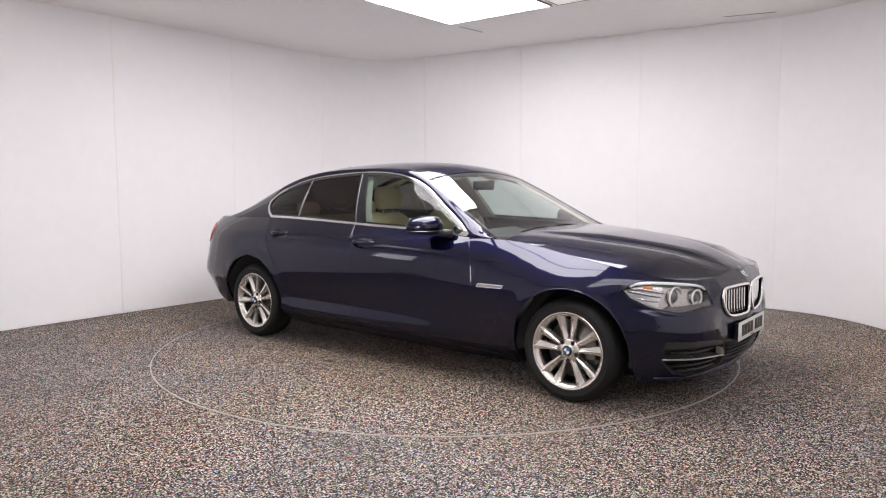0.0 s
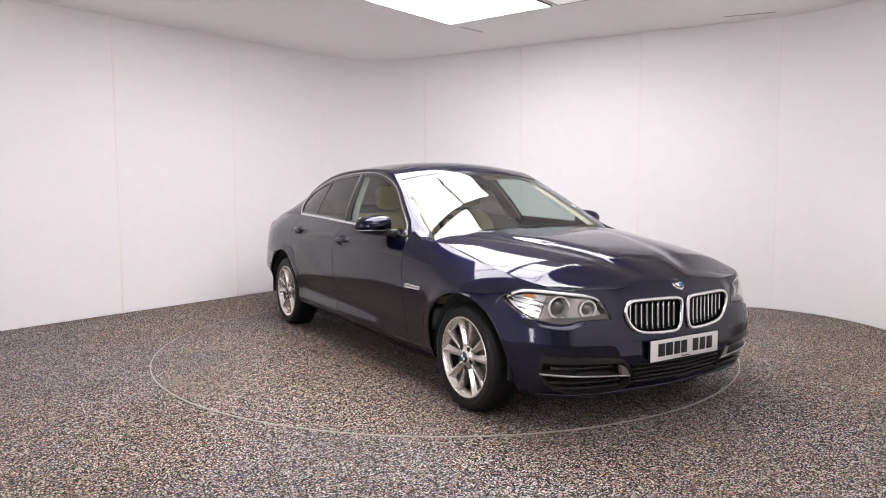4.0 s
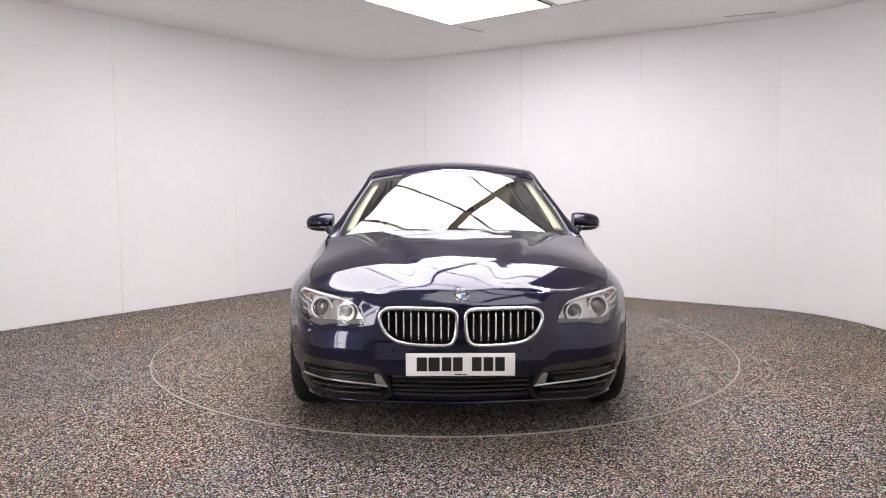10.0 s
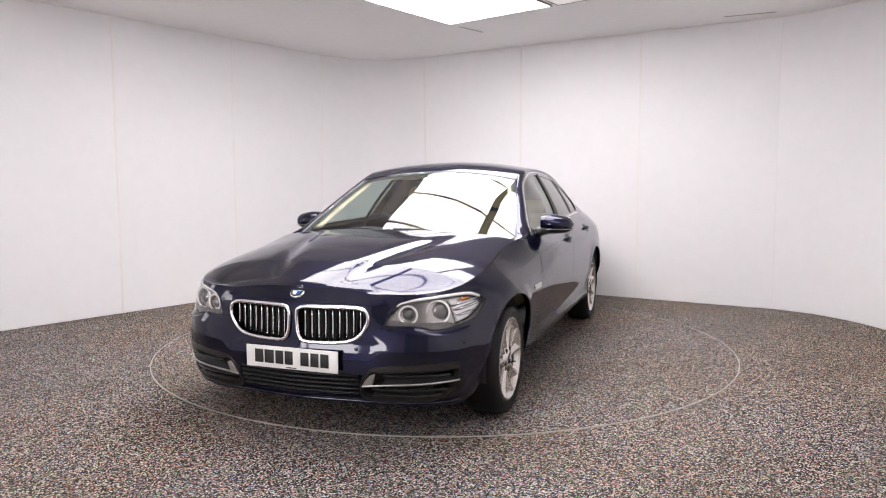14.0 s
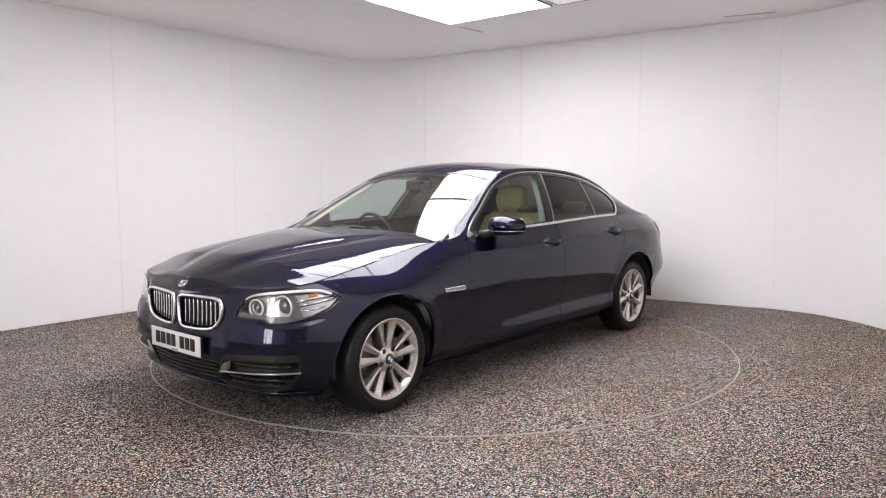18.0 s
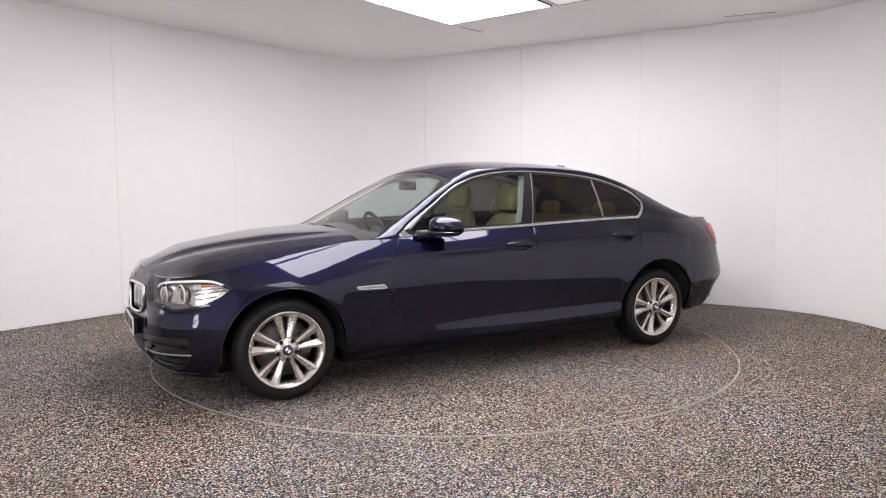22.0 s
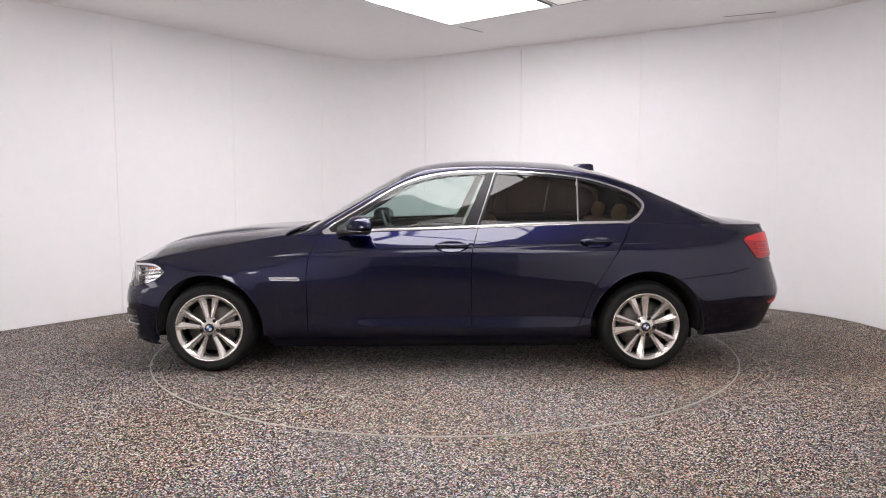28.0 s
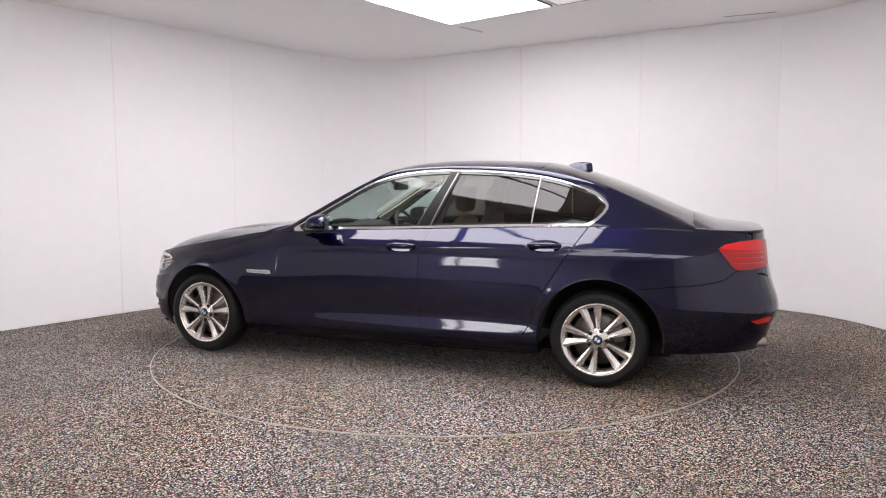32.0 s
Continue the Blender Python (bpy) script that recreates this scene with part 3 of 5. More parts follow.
def at_y_rear(y, z):
    t = max(-1, min(1, y / 0.915))
    r = float(np.interp(abs(t), TR, SR))
    return LF + SIDE + LR - (r if t >= 0 else -r)


def sx(pts):
    return [(at_x(x, z), z) for x, z in pts]


def sy(pts):
    return [(at_y(y, z), z) for y, z in pts]


def syr(pts):
    return [(at_y_rear(y, z), z) for y, z in pts]


# upper edges: the shoulder where bonnet, glass and boot start
edge_z = spline([-2.47, -2.2, -1.95, -1.4, -0.7, 0.0, 0.5, 0.72, 0.95, 1.4, 1.7, 1.9, 2.05, 2.15], [0.968, 0.980, 0.990, 1.003, 0.990, 0.967, 0.948, 0.934, 0.926, 0.855, 0.803, 0.763, 0.740, 0.732])
dlo_top = spline([-1.51, -1.47, -1.36, -1.16, -0.96, -0.76, -0.56, -0.37, -0.17, 0.026, 0.22, 0.42, 0.62, 0.73], [1.13, 1.180, 1.240, 1.300, 1.334, 1.353, 1.364, 1.367, 1.357, 1.325, 1.254, 1.135, 1.016, 0.945])
centre_z = spline([-2.47, -2.2, -2.0, -1.75, -1.53, -1.30, -1.08, -0.85, -0.63, -0.40, -0.18, 0.04, 0.18, 0.31, 0.45, 0.63, 0.81, 0.90, 0.97],
                  [0.985, 1.018, 1.085, 1.195, 1.288, 1.370, 1.420, 1.440, 1.450, 1.453, 1.446, 1.416, 1.372, 1.306, 1.230, 1.127, 1.015, 0.957, 0.911])
rail_y = spline([-2.05, -1.7, -1.35, -1.0, -0.3, 0.05, 0.22, 0.55, 0.95], [0.66, 0.61, 0.575, 0.565, 0.578, 0.602, 0.630, 0.722, 0.800])
rail_z = spline([-2.05, -1.7, -1.35, -1.0, -0.65, -0.3, -0.10, 0.06, 0.20, 0.38, 0.55, 0.75, 0.95], [1.002, 1.158, 1.300, 1.372, 1.393, 1.395, 1.387, 1.362, 1.300, 1.206, 1.108, 0.998, 0.885])


def glass_y(x, z):
    """How far out the side glass stands at height z."""
    y0 = half_width(x, edge_z(x)) if x > -1.6 else shut_y(x)
    h = z - edge_z(x)
    top = max(0.12, rail_z(x) - edge_z(x))
    f = h / top
    return y0 + (rail_y(x) + 0.012 - y0) * (f if f < 0 else f ** 1.25)


def side_glass(x, z):
    return (x, glass_y(x, z), z)


def upper(x, y):
    """Windscreen, roof and rear window: the surface over the centre."""
    ye = rail_y(x)
    s = min(1.3, abs(y) / ye)
    zc, ze = centre_z(x), rail_z(x)
    p = 2.05
    return (x, y, zc - (zc - ze) * s ** p)


def rail(x, f):
    """The painted strip from the roof's edge (f=0) down to the top of the side windows (f=1)."""
    a = Vector((x, rail_y(x), rail_z(x)))
    zt = dlo_top(x) if x > -1.50 else edge_z(x)
    zt = max(zt, edge_z(x))
    b = Vector((x, glass_y(x, zt), zt))
    q = a.lerp(b, f)
    out = 0.012 * 4 * f * (1 - f)
    return (q.x, q.y + out, q.z + out * 0.6)


def shut_y(x):
    z = edge_z(x)
    return body(at_x(x, z), z)[1]


bz = spline([0.90, 1.04, 1.17, 1.40, 1.62, 1.85, 2.08, 2.13, 2.17], [0.972, 0.964, 0.955, 0.934, 0.905, 0.865, 0.795, 0.773, 0.752])


def bonnet(x, y):
    ye = max(shut_y(min(x, 2.16)), 0.05)
    s = min(1.05, abs(y) / ye)
    ze, zc = edge_z(x), bz(x)
    z = zc - (zc - ze) * s ** 3.8
    z -= 0.04 * min(1.0, max(0.0, (x - 1.88) / 0.2)) * (y / 0.45) ** 2 * max(0.0, 1 - s ** 4)
    yr = 0.13 + 0.36 * max(0.0, (2.15 - x) / 1.2) ** 0.9
    d = abs(y) - yr
    k = min(1.0, max(0.0, (2.16 - x) / 0.25)) * (0.08 + 0.92 * min(1.0, max(0.0, (x - 0.98) / 0.4)))
    z += 0.017 * k * (0.5 - math.atan(d / 0.024) / math.pi) - 0.009 * k * math.exp(-(d - 0.05) ** 2 / 0.005)
    return (x, y, z)


# ---------------- the car: panels ----------------
SATIN_DARK = mat("dull_silver", (0.30, 0.29, 0.29), 0.35, 0.9)
car = new("car")
tagged(car, "dark navy blue four-door saloon with silver wheels", "car")
AF, AR = (1.480, 0.305, 0.368), (-1.485, 0.305, 0.386)


def arch_pts(a, z0, n=22, grow=0.0):
    """Points of a wheel opening from its front foot over the top to its rear foot."""
    cx, cz, r = a
    r += grow
    b = math.asin((z0 - cz) / r)
    return [(cx + r * math.cos(b + (math.pi - 2 * b) * i / n), cz + r * math.sin(b + (math.pi - 2 * b) * i / n)) for i in range(n + 1)]


def inset(loop, d):
    """A polygon drawn in by d on all sides."""
    L = [Vector(q) for q in loop]
    n = len(L)
    area = sum(L[i].x * L[(i + 1) % n].y - L[(i + 1) % n].x * L[i].y for i in range(n))
    sgn = 1 if area > 0 else -1
    out = []
    for i in range(n):
        a, b, c = L[i - 1], L[i], L[(i + 1) % n]
        d1, d2 = (b - a).normalized(), (c - b).normalized()
        n1, n2 = Vector((-d1.y, d1.x)) * sgn, Vector((-d2.y, d2.x)) * sgn
        m = n1 + n2
        if m.length < 1e-6:
            m = n1
        m = m / max(0.35, m.length_squared / 2)
        out.append(tuple(b + m * d))
    return out


G = 0.0030


def panel(name, pts, label="", material=None, **kw):
    return skin(name, inset(pts, G), body, material or PAINT, car, label, mirror=True, **kw)


def edge_run(x0, x1, n, drop=0.0):
    return [(x, edge_z(x) - drop) for x in np.linspace(x0, x1, n)]


CREASES = [[(at_x(x, 0.84), crease_z(x) - d) for x in np.linspace(1.28, -2.1, 44)] for d in (-0.003, 0.0, 0.003, 0.008, 0.02)]
arch_f, arch_r = arch_pts(AF, 0.24, 30), arch_pts(AR, 0.24, 30)
f_back = [q for q in arch_f[::-1] if not (q[0] > AF[0] and q[1] < 0.550)]
f_front = [q for q in arch_f if q[0] > AF[0] and q[1] < 0.550]
r_front = [q for q in arch_r if not (q[0] < AR[0] and q[1] < 0.628)]
r_back = [q for q in arch_r if q[0] < AR[0] and q[1] < 0.628]
SEAM_F = [(1.757, 0.553), (1.748, 0.60), (1.750, 0.645), (1.770, 0.682)]
SEAM_R = [(-1.690, 0.631), (-1.74, 0.638), (-1.85, 0.650), (-2.08, 0.672), (-2.20, 0.70), (-2.27, 0.752)]
DOOR_A = [(0.731, 0.922), (0.766, 0.86), (0.798, 0.77), (0.811, 0.66), (0.813, 0.45), (0.812, 0.262)]
DOOR_B = [(-0.347, edge_z(-0.347)), (-0.315, 0.88), (-0.298, 0.81), (-0.296, 0.60), (-0.296, 0.300)]
DOOR_C = [(-1.400, edge_z(-1.40)), (-1.352, 0.93), (-1.297, 0.846), (-1.205, 0.70), (-1.115, 0.561), (-1.075, 0.46), (-1.052, 0.385), (-1.02, 0.325), (-0.995, 0.306)]

HANDLES = ((-0.050, -0.275, 0.858), (-1.030, -1.245, 0.884))


def cup_loop(h):
    xm = (h[0] + h[1]) / 2
    return [(at_x(xm, h[2]) + 0.112 * math.cos(a), h[2] - 0.004 + 0.038 * math.sin(a)) for a in np.linspace(0, 2 * math.pi, 33)[:-1]]


# wings, doors, rear quarters, sills
panel("front_wing", sx(edge_run(1.79, 0.96, 24) + [(0.90, 0.928), (0.80, 0.928)] + DOOR_A + [(1.10, 0.245)] + f_back + SEAM_F), creases=CREASES)
panel("front_door", sx(edge_run(0.725, -0.347, 24) + DOOR_B[1:] + DOOR_A[::-1][:-1]), creases=CREASES, holes=[cup_loop(HANDLES[0])])
panel("rear_door", sx(edge_run(-0.347, -1.40, 24) + DOOR_C[1:] + DOOR_B[::-1][:-1]), creases=CREASES, holes=[cup_loop(HANDLES[1])])
panel("rear_quarter", sx(edge_run(-1.40, -2.33, 26) + [(-2.36, 0.93), (-2.36, 0.80), (-2.31, 0.758)] + SEAM_R[::-1] + r_front[::-1] + [(-1.096, 0.245), (-1.06, 0.262), (-0.995, 0.306)] + DOOR_C[::-1][1:-1]), creases=CREASES)
panel("sill", sx([(1.10, 0.258), (0.812, 0.272), (-0.296, 0.310), (-0.985, 0.317), (-1.04, 0.280), (-1.06, 0.270), (-1.096, 0.2435), (-1.085, 0.160), (-0.6, 0.147), (0.6, 0.132), (1.07, 0.145)]), rise=-0.005)

# nose: bumper skin with the openings for lamps, grilles and intakes
LAMP = sy([(0.725, 0.565), (0.69, 0.567), (0.655, 0.580), (0.60, 0.586), (0.535, 0.585), (0.468, 0.585), (0.484, 0.627), (0.508, 0.672), (0.535, 0.697), (0.60, 0.716), (0.68, 0.728)]) + sx([(1.96, 0.735), (1.87, 0.732), (1.82, 0.713), (1.780, 0.684), (1.80, 0.664), (1.845, 0.632), (1.90, 0.606), (1.965, 0.588), (2.035, 0.571)])
GRILLE = sy(smooth_loop([(0.026, 0.640), (0.040, 0.658), (0.075, 0.664), (0.16, 0.666), (0.26, 0.666), (0.342, 0.665), (0.381, 0.651), (0.391, 0.618), (0.380, 0.580), (0.350, 0.540), (0.305, 0.513), (0.226, 0.500), (0.119, 0.497), (0.058, 0.503), (0.034, 0.532), (0.026, 0.585)], 96))
INTAKE = sy([(0.798, 0.410), (0.65, 0.404), (0.505, 0.392), (0.430, 0.382), (0.405, 0.372), (0.378, 0.338), (0.352, 0.285), (0.345, 0.235), (0.370, 0.210), (0.42, 0.203), (0.56, 0.204), (0.68, 0.210), (0.735, 0.228), (0.770, 0.262), (0.795, 0.310), (0.806, 0.365)])
MOUTH = sy([(0.365, 0.343), (0.0, 0.340), (-0.365, 0.343), (-0.352, 0.30), (-0.340, 0.262), (-0.335, 0.232), (0.0, 0.224), (0.335, 0.232), (0.340, 0.262), (0.352, 0.30)])


def other_side(lp):
    return [(-a, b) for a, b in lp]


def front_edge(y):
    """Where the bonnet's front edge runs across the nose."""
    z = 0.75
    for _ in range(12):
        x = body(at_y(y, z), z)[0] - 0.004
        z = 0.5 * z + 0.5 * bonnet(x, y)[2]
    return x, z


half = sx([(1.79, edge_z(1.79) - 0.002)] + SEAM_F[::-1] + f_front[::-1][:-1] + [(1.856, 0.205), (1.89, 0.172)]) + sy([(0.80, 0.168), (0.60, 0.170), (0.3, 0.180)])
top_edge = [(s, z) for s, z in sx([(x, edge_z(x) - 0.002) for x in (2.09, 2.05, 2.0, 1.95, 1.9, 1.85, 1.82)])]
top_front = sy([(y, front_edge(y)[1] - 0.003) for y in (0.0, 0.10, 0.20, 0.30, 0.40, 0.46)])
nose_half = top_front + top_edge + half
nose_loop = nose_half + [(-a, b) for a, b in nose_half[::-1] if a > 1e-6]
ledges = [[(sg * float(np.interp(t, TF, SF)), ledge_z(t) - d) for t in np.linspace(0.46, 0.97, 40)] for d in (0.002, 0.012) for sg in (1, -1)]
skin("front_bumper", nose_loop, body, PAINT, car, step=0.028, creases=ledges, holes=[LAMP, other_side(LAMP), GRILLE, other_side(GRILLE), INTAKE, other_side(INTAKE), MOUTH])

# tail
END = LF + SIDE + LR
rear_half = sx(r_back[::-1][:1] + [(-1.905, 0.222), (-2.2, 0.235)]) + syr([(0.60, 0.25), (0.3, 0.26)])
rear_loop = sx(SEAM_R[::-1] + r_back) + rear_half[1:] + [(END, 0.26), (END, 0.70)] + syr([(0.3, 0.70), (0.55, 0.70)]) + [(at_x(-2.31, 0.752), 0.752)]
panel("rear_bumper", rear_loop, creases=[[(at_x(x, 0.47), 0.468 + 0.02 * max(0.0, -1.9 - x) / 0.5 + d) for x in np.linspace(-1.85, -2.5, 24)] for d in (0.004, -0.004)])
boot_back = [(END, 0.705), (END, 0.975)] + syr([(0.3, 0.975), (0.5, 0.973)]) + [(at_x(-2.36, 0.968), 0.968), (at_x(-2.36, 0.93), 0.93), (at_x(-2.36, 0.80), 0.80), (at_x(-2.33, 0.765), 0.765)] + syr([(0.55, 0.705), (0.3, 0.705)])
panel("boot_back", boot_back)

# painted pocket round the tail lamps
pk = sx([(-2.30, 0.735), (-2.30, 0.962)]) + [(at_x(-2.425, 0.962), 0.962), (at_x(-2.455, 0.94), 0.940), (at_x(-2.46, 0.735), 0.735)]
skin("lamp_pocket", pk, body, PAINT, car, step=0.03, rise=-0.006, lip=0.02, mirror=True)

# upper skins: bonnet, windscreen, roof, rear window, boot lid
def plan_loop(x0, x1, fy, n=26):
    left = [(x, fy(x)) for x in np.linspace(x0, x1, n)]
    return left + [(x, -y) for x, y in left[::-1]]


def bonnet_y(x):
    return shut_y(x) - 0.003


xs_b = list(np.linspace(0.985, 1.9, 18)) + [1.97, 2.03, 2.07, 2.09]
bl = [(x, bonnet_y(x)) for x in xs_b] + [(front_edge(y)[0], y) for y in (0.46, 0.40, 0.30, 0.20, 0.10)]
skin("bonnet", bl + [(front_edge(0.0)[0], 0.0)] + [(x, -y) for x, y in bl[::-1]] + [(0.945, -0.45), (0.925, -0.2), (0.925, 0.2), (0.945, 0.45)], bonnet, PAINT, car, step=0.016)
WS = [(0.955, -0.30), (0.97, 0.0), (0.955, 0.30), (0.93, 0.60), (0.90, 0.745)]
ws_loop = WS + [(x, rail_y(x) - 0.010) for x in np.linspace(0.86, 0.204, 17)] + [(0.199, 0.45), (0.196, 0.2), (0.195, 0.0), (0.196, -0.2), (0.199, -0.45)] + [(x, -rail_y(x) + 0.010) for x in np.linspace(0.204, 0.86, 17)] + [(0.90, -0.745), (0.93, -0.60)]
wscreen = skin("windscreen", ws_loop, upper, WGLASS, car, "clear windscreen under bright reflections", step=0.04, lip=0.004, rise=-0.003)
skin("windscreen_surround", ws_loop, upper, GLOSSB, car, step=0.04, holes=[inset(ws_loop, 0.032)], lip=0.004, rise=-0.009)
roof_loop = plan_loop(0.188, -1.03, lambda x: rail_y(x) - 0.004)
skin("roof", roof_loop, upper, PAINT, car, step=0.035)
rw_loop = plan_loop(-1.036, -2.02, lambda x: rail_y(x) - 0.030)
skin("rear_window", rw_loop, upper, PRIV, car, "dark tinted rear window", step=0.04, lip=0.004, rise=-0.002)
for o in wscreen:
    o.visible_shadow = False


def boot(x, y):
    ye = 0.70
    s = min(1.2, abs(y) / ye)
    zc = centre_z(x) if x > -2.2 else 1.018 - 0.033 * ((-2.2 - x) / 0.27) ** 1.2
    ze = edge_z(x) + 0.002
    return (x, y, zc - (zc - ze) * s ** 2.4)


def boot_y(x):
    z = edge_z(x)
    return min(0.66, body(at_x(x, z), z)[1] - 0.008)


bxs = [-2.025, -2.10, -2.18, -2.25, -2.30, -2.34, -2.37, -2.395, -2.415, -2.428, -2.436]
skin("boot_lid", [(x, boot_y(x)) for x in bxs] + [(-2.441, 0.0)] + [(x, -boot_y(x)) for x in bxs[::-1]], boot, PAINT, car, step=0.03)


def pillar(s, f):
    return rail(-s, f)


# roof rails with windscreen and rear pillars, one a side
rl = [(-x, 0.0) for x in np.linspace(0.905, -2.03, 60)] + [(-x, 1.0) for x in np.linspace(-2.03, 0.885, 60)]
skin("roof_rail", rl, pillar, PAINT, car, step=0.04, mirror=True, flip=True, lip=0.02)
# strip beside windscreen and rear window
for a, b in ((0.93, 0.19), (-1.04, -2.03)):
    xs = np.linspace(a, b, 20)
    lp = [(x, rail_y(x) - (0.007 if a > 0 else 0.027)) for x in xs] + [(x, rail_y(x) + 0.001) for x in xs[::-1]]
    skin("pillar_edge", lp, upper, PAINT, car, step=0.04, mirror=True)
# fillers between rear window foot and quarter
def shelf(x, f):
    a = Vector((x, boot_y(x) - 0.006, boot(x, boot_y(x) - 0.006)[2] - 0.003))
    z = edge_z(x)
    b = Vector((x, body(at_x(x, z), z)[1], z))
    q = a.lerp(b, f)
    return (q.x, q.y + 0.02 * f * (1 - f), q.z + 0.02 * f * (1 - f))


skin("quarter_top", [(-2.02, 0), (-2.12, 0), (-2.24, 0), (-2.43, 0), (-2.43, 1), (-2.24, 1), (-2.12, 1), (-2.02, 1)], shelf, PAINT, car, step=0.06, mirror=True)

# side windows with bright surround
def dlo(d=0.0):
    t = [(x, dlo_top(x)) for x in np.linspace(0.715, -1.45, 60)]
    t += [(-1.487, 1.165), (-1.506, 1.140), (-1.508, 1.115), (-1.490, 1.080), (-1.452, 1.040), (-1.405, 1.008)]
    t += [(x, edge_z(x) + 0.001) for x in np.linspace(-1.40, 0.70, 40)]
    return t


D0 = dlo()
D1 = [a if q[0] > -1.37 else b for q, a, b in zip(D0, inset(D0, 0.0068), inset(D0, 0.017))]
D2 = inset(D0, 0.024)
# keep the sharp front corner sound
D1 = [q for q in D1 if q[0] < 0.696]
D2 = [q for q in D2 if q[0] < 0.640]
skin("window_chrome", D0, side_glass, CHROME, car, "bright chrome window surround", step=0.05, holes=[D1], lip=0.010, rise=0.005, mirror=True, flip=True)
skin("window_frame", inset(D0, 0.0070), side_glass, GLOSSB, car, step=0.05, holes=[D2], lip=0.012, rise=0.0005, mirror=True, flip=True)


def b_front(z):
    return -0.246 - 0.175 * (z - 0.983) / 0.367


def b_rear(z):
    return -0.352 - 0.135 * (z - 0.983) / 0.367


def clip_loop(lp, keep):
    """The part of a closed outline on one side of a slanted line."""
    out = []
    n = len(lp)
    for i in range(n):
        a, b = lp[i], lp[(i + 1) % n]
        ka, kb = keep(*a), keep(*b)
        if ka >= 0:
            out.append(a)
        if ka * kb < 0:
            t = ka / (ka - kb)
            out.append((a[0] + (b[0] - a[0]) * t, a[1] + (b[1] - a[1]) * t))
    return out


def div_x(z):
    return -1.026 - 0.022 * (z - 1.0) / 0.3


D15 = inset(D0, 0.024)
D15 = [q for q in D15 if q[0] < 0.650]
for nm, lp, m_, lb in (("front_window", clip_loop(D15, lambda x, z: x - b_front(z)), GLASS, "clear side glass"),
                       ("rear_side_window", clip_loop(clip_loop(D15, lambda x, z: b_rear(z) - x), lambda x, z: x - div_x(z) - 0.006), PRIV, "dark privacy glass"),
                       ("quarter_window", clip_loop(D15, lambda x, z: div_x(z) - 0.006 - x), PRIV, "dark privacy glass")):
    for o in skin(nm, lp, side_glass, m_, car, lb, step=0.05, lip=0.003, rise=-0.006, mirror=True, flip=True):
        o.visible_shadow = False
PILLARB = mat("satin_black_trim", (0.010, 0.010, 0.011), 0.35, spec=0.25)
bp = [(b_front(0.985) + 0.004, 0.985), (b_front(1.35) + 0.004, 1.350), (b_rear(1.352) - 0.004, 1.352), (b_rear(0.99) - 0.004, 0.990)]
skin("centre_pillar", bp, side_glass, PILLARB, car, "satin black pillar trim", step=0.05, rise=0.002, mirror=True, flip=True)
bq = [(b_rear(z) + 0.012, z) for z in (0.99, 1.352)] + [(b_rear(z) + 0.017, z) for z in (1.352, 0.99)]
skin("pillar_chrome", bq, side_glass, SATIN_DARK, car, step=0.05, rise=0.006, mirror=True, flip=True)
dv = [(div_x(1.0) - 0.007, 1.0), (div_x(1.32) - 0.007, 1.322), (div_x(1.32) - 0.001, 1.322), (div_x(1.0) - 0.001, 1.0)]
skin("window_divider", dv, side_glass, SATIN_DARK, car, step=0.05, rise=0.003, mirror=True, flip=True)
cq = [(x, edge_z(x) - 0.004) for x in np.linspace(0.62, -1.392, 40)] + [(x, edge_z(x) + 0.012) for x in np.linspace(-1.394, 0.60, 40)]
skin("belt_chrome", cq, side_glass, CHROME, car, "bright chrome belt strip", step=0.05, rise=0.007, mirror=True, flip=True)

# painted corner behind the rear side window
qc = [(-1.398, edge_z(-1.40) + 0.001), (-1.452, 1.040), (-1.490, 1.080), (-1.508, 1.115), (-1.522, 1.06), (-1.528, edge_z(-1.528) + 0.001)]
skin("quarter_corner", qc, side_glass, PAINT, car, step=0.03, rise=0.003, mirror=True, flip=True)

# painted foot of the windscreen pillar behind the mirror
pf = [(0.655, edge_z(0.655) - 0.012), (0.84, edge_z(0.84) - 0.014), (0.84, edge_z(0.84) + 0.010), (0.74, edge_z(0.74) + 0.020), (0.70, dlo_top(0.70) + 0.012)]
skin("pillar_foot", pf, side_glass, PAINT, car, step=0.03, rise=-0.008, mirror=True, flip=True)

# rolled edges of the wheel openings
for ring in (arch_f, arch_r):
    pts = [Vector(body(at_x(x, z), z)) for x, z in ring]
    for sg in (1, -1):
        bm = bmesh.new()
        tube(bm, [Vector((q.x, sg * (q.y - 0.003), q.z)) for q in pts], 0.0045, 8)
        bmesh.ops.recalc_face_normals(bm, faces=bm.faces)
        part("arch_lip", bm, PAINT, car)

# ---------------- the car: dark inside of the body ----------------
inner = sx([(x, edge_z(x) - 0.03) for x in np.linspace(1.9, -2.2, 30)] + [(-2.2, 0.3), (-1.92, 0.26)] + arch_pts(AR, 0.24, 20, 0.012)[::-1] + [(-1.05, 0.19), (1.04, 0.19)] + arch_pts(AF, 0.24, 20, 0.012)[::-1] + [(1.9, 0.25)])
skin("body_shell", inner, body, DARK, car, step=0.08, rise=-0.035, lip=0, mirror=True)
skin("nose_shell", [(-at_x(1.9, 0.5), 0.21), (at_x(1.9, 0.5), 0.21), (at_x(1.9, 0.5), 0.75), (-at_x(1.9, 0.5), 0.75)], body, DARK, car, step=0.08, rise=-0.11, lip=0)
bm = bmesh.new()
box(bm, (0.0, 0, 0.180), (2.12, 1.42, 0.11), 0.02)
part("underbody", bm, DARK, car)
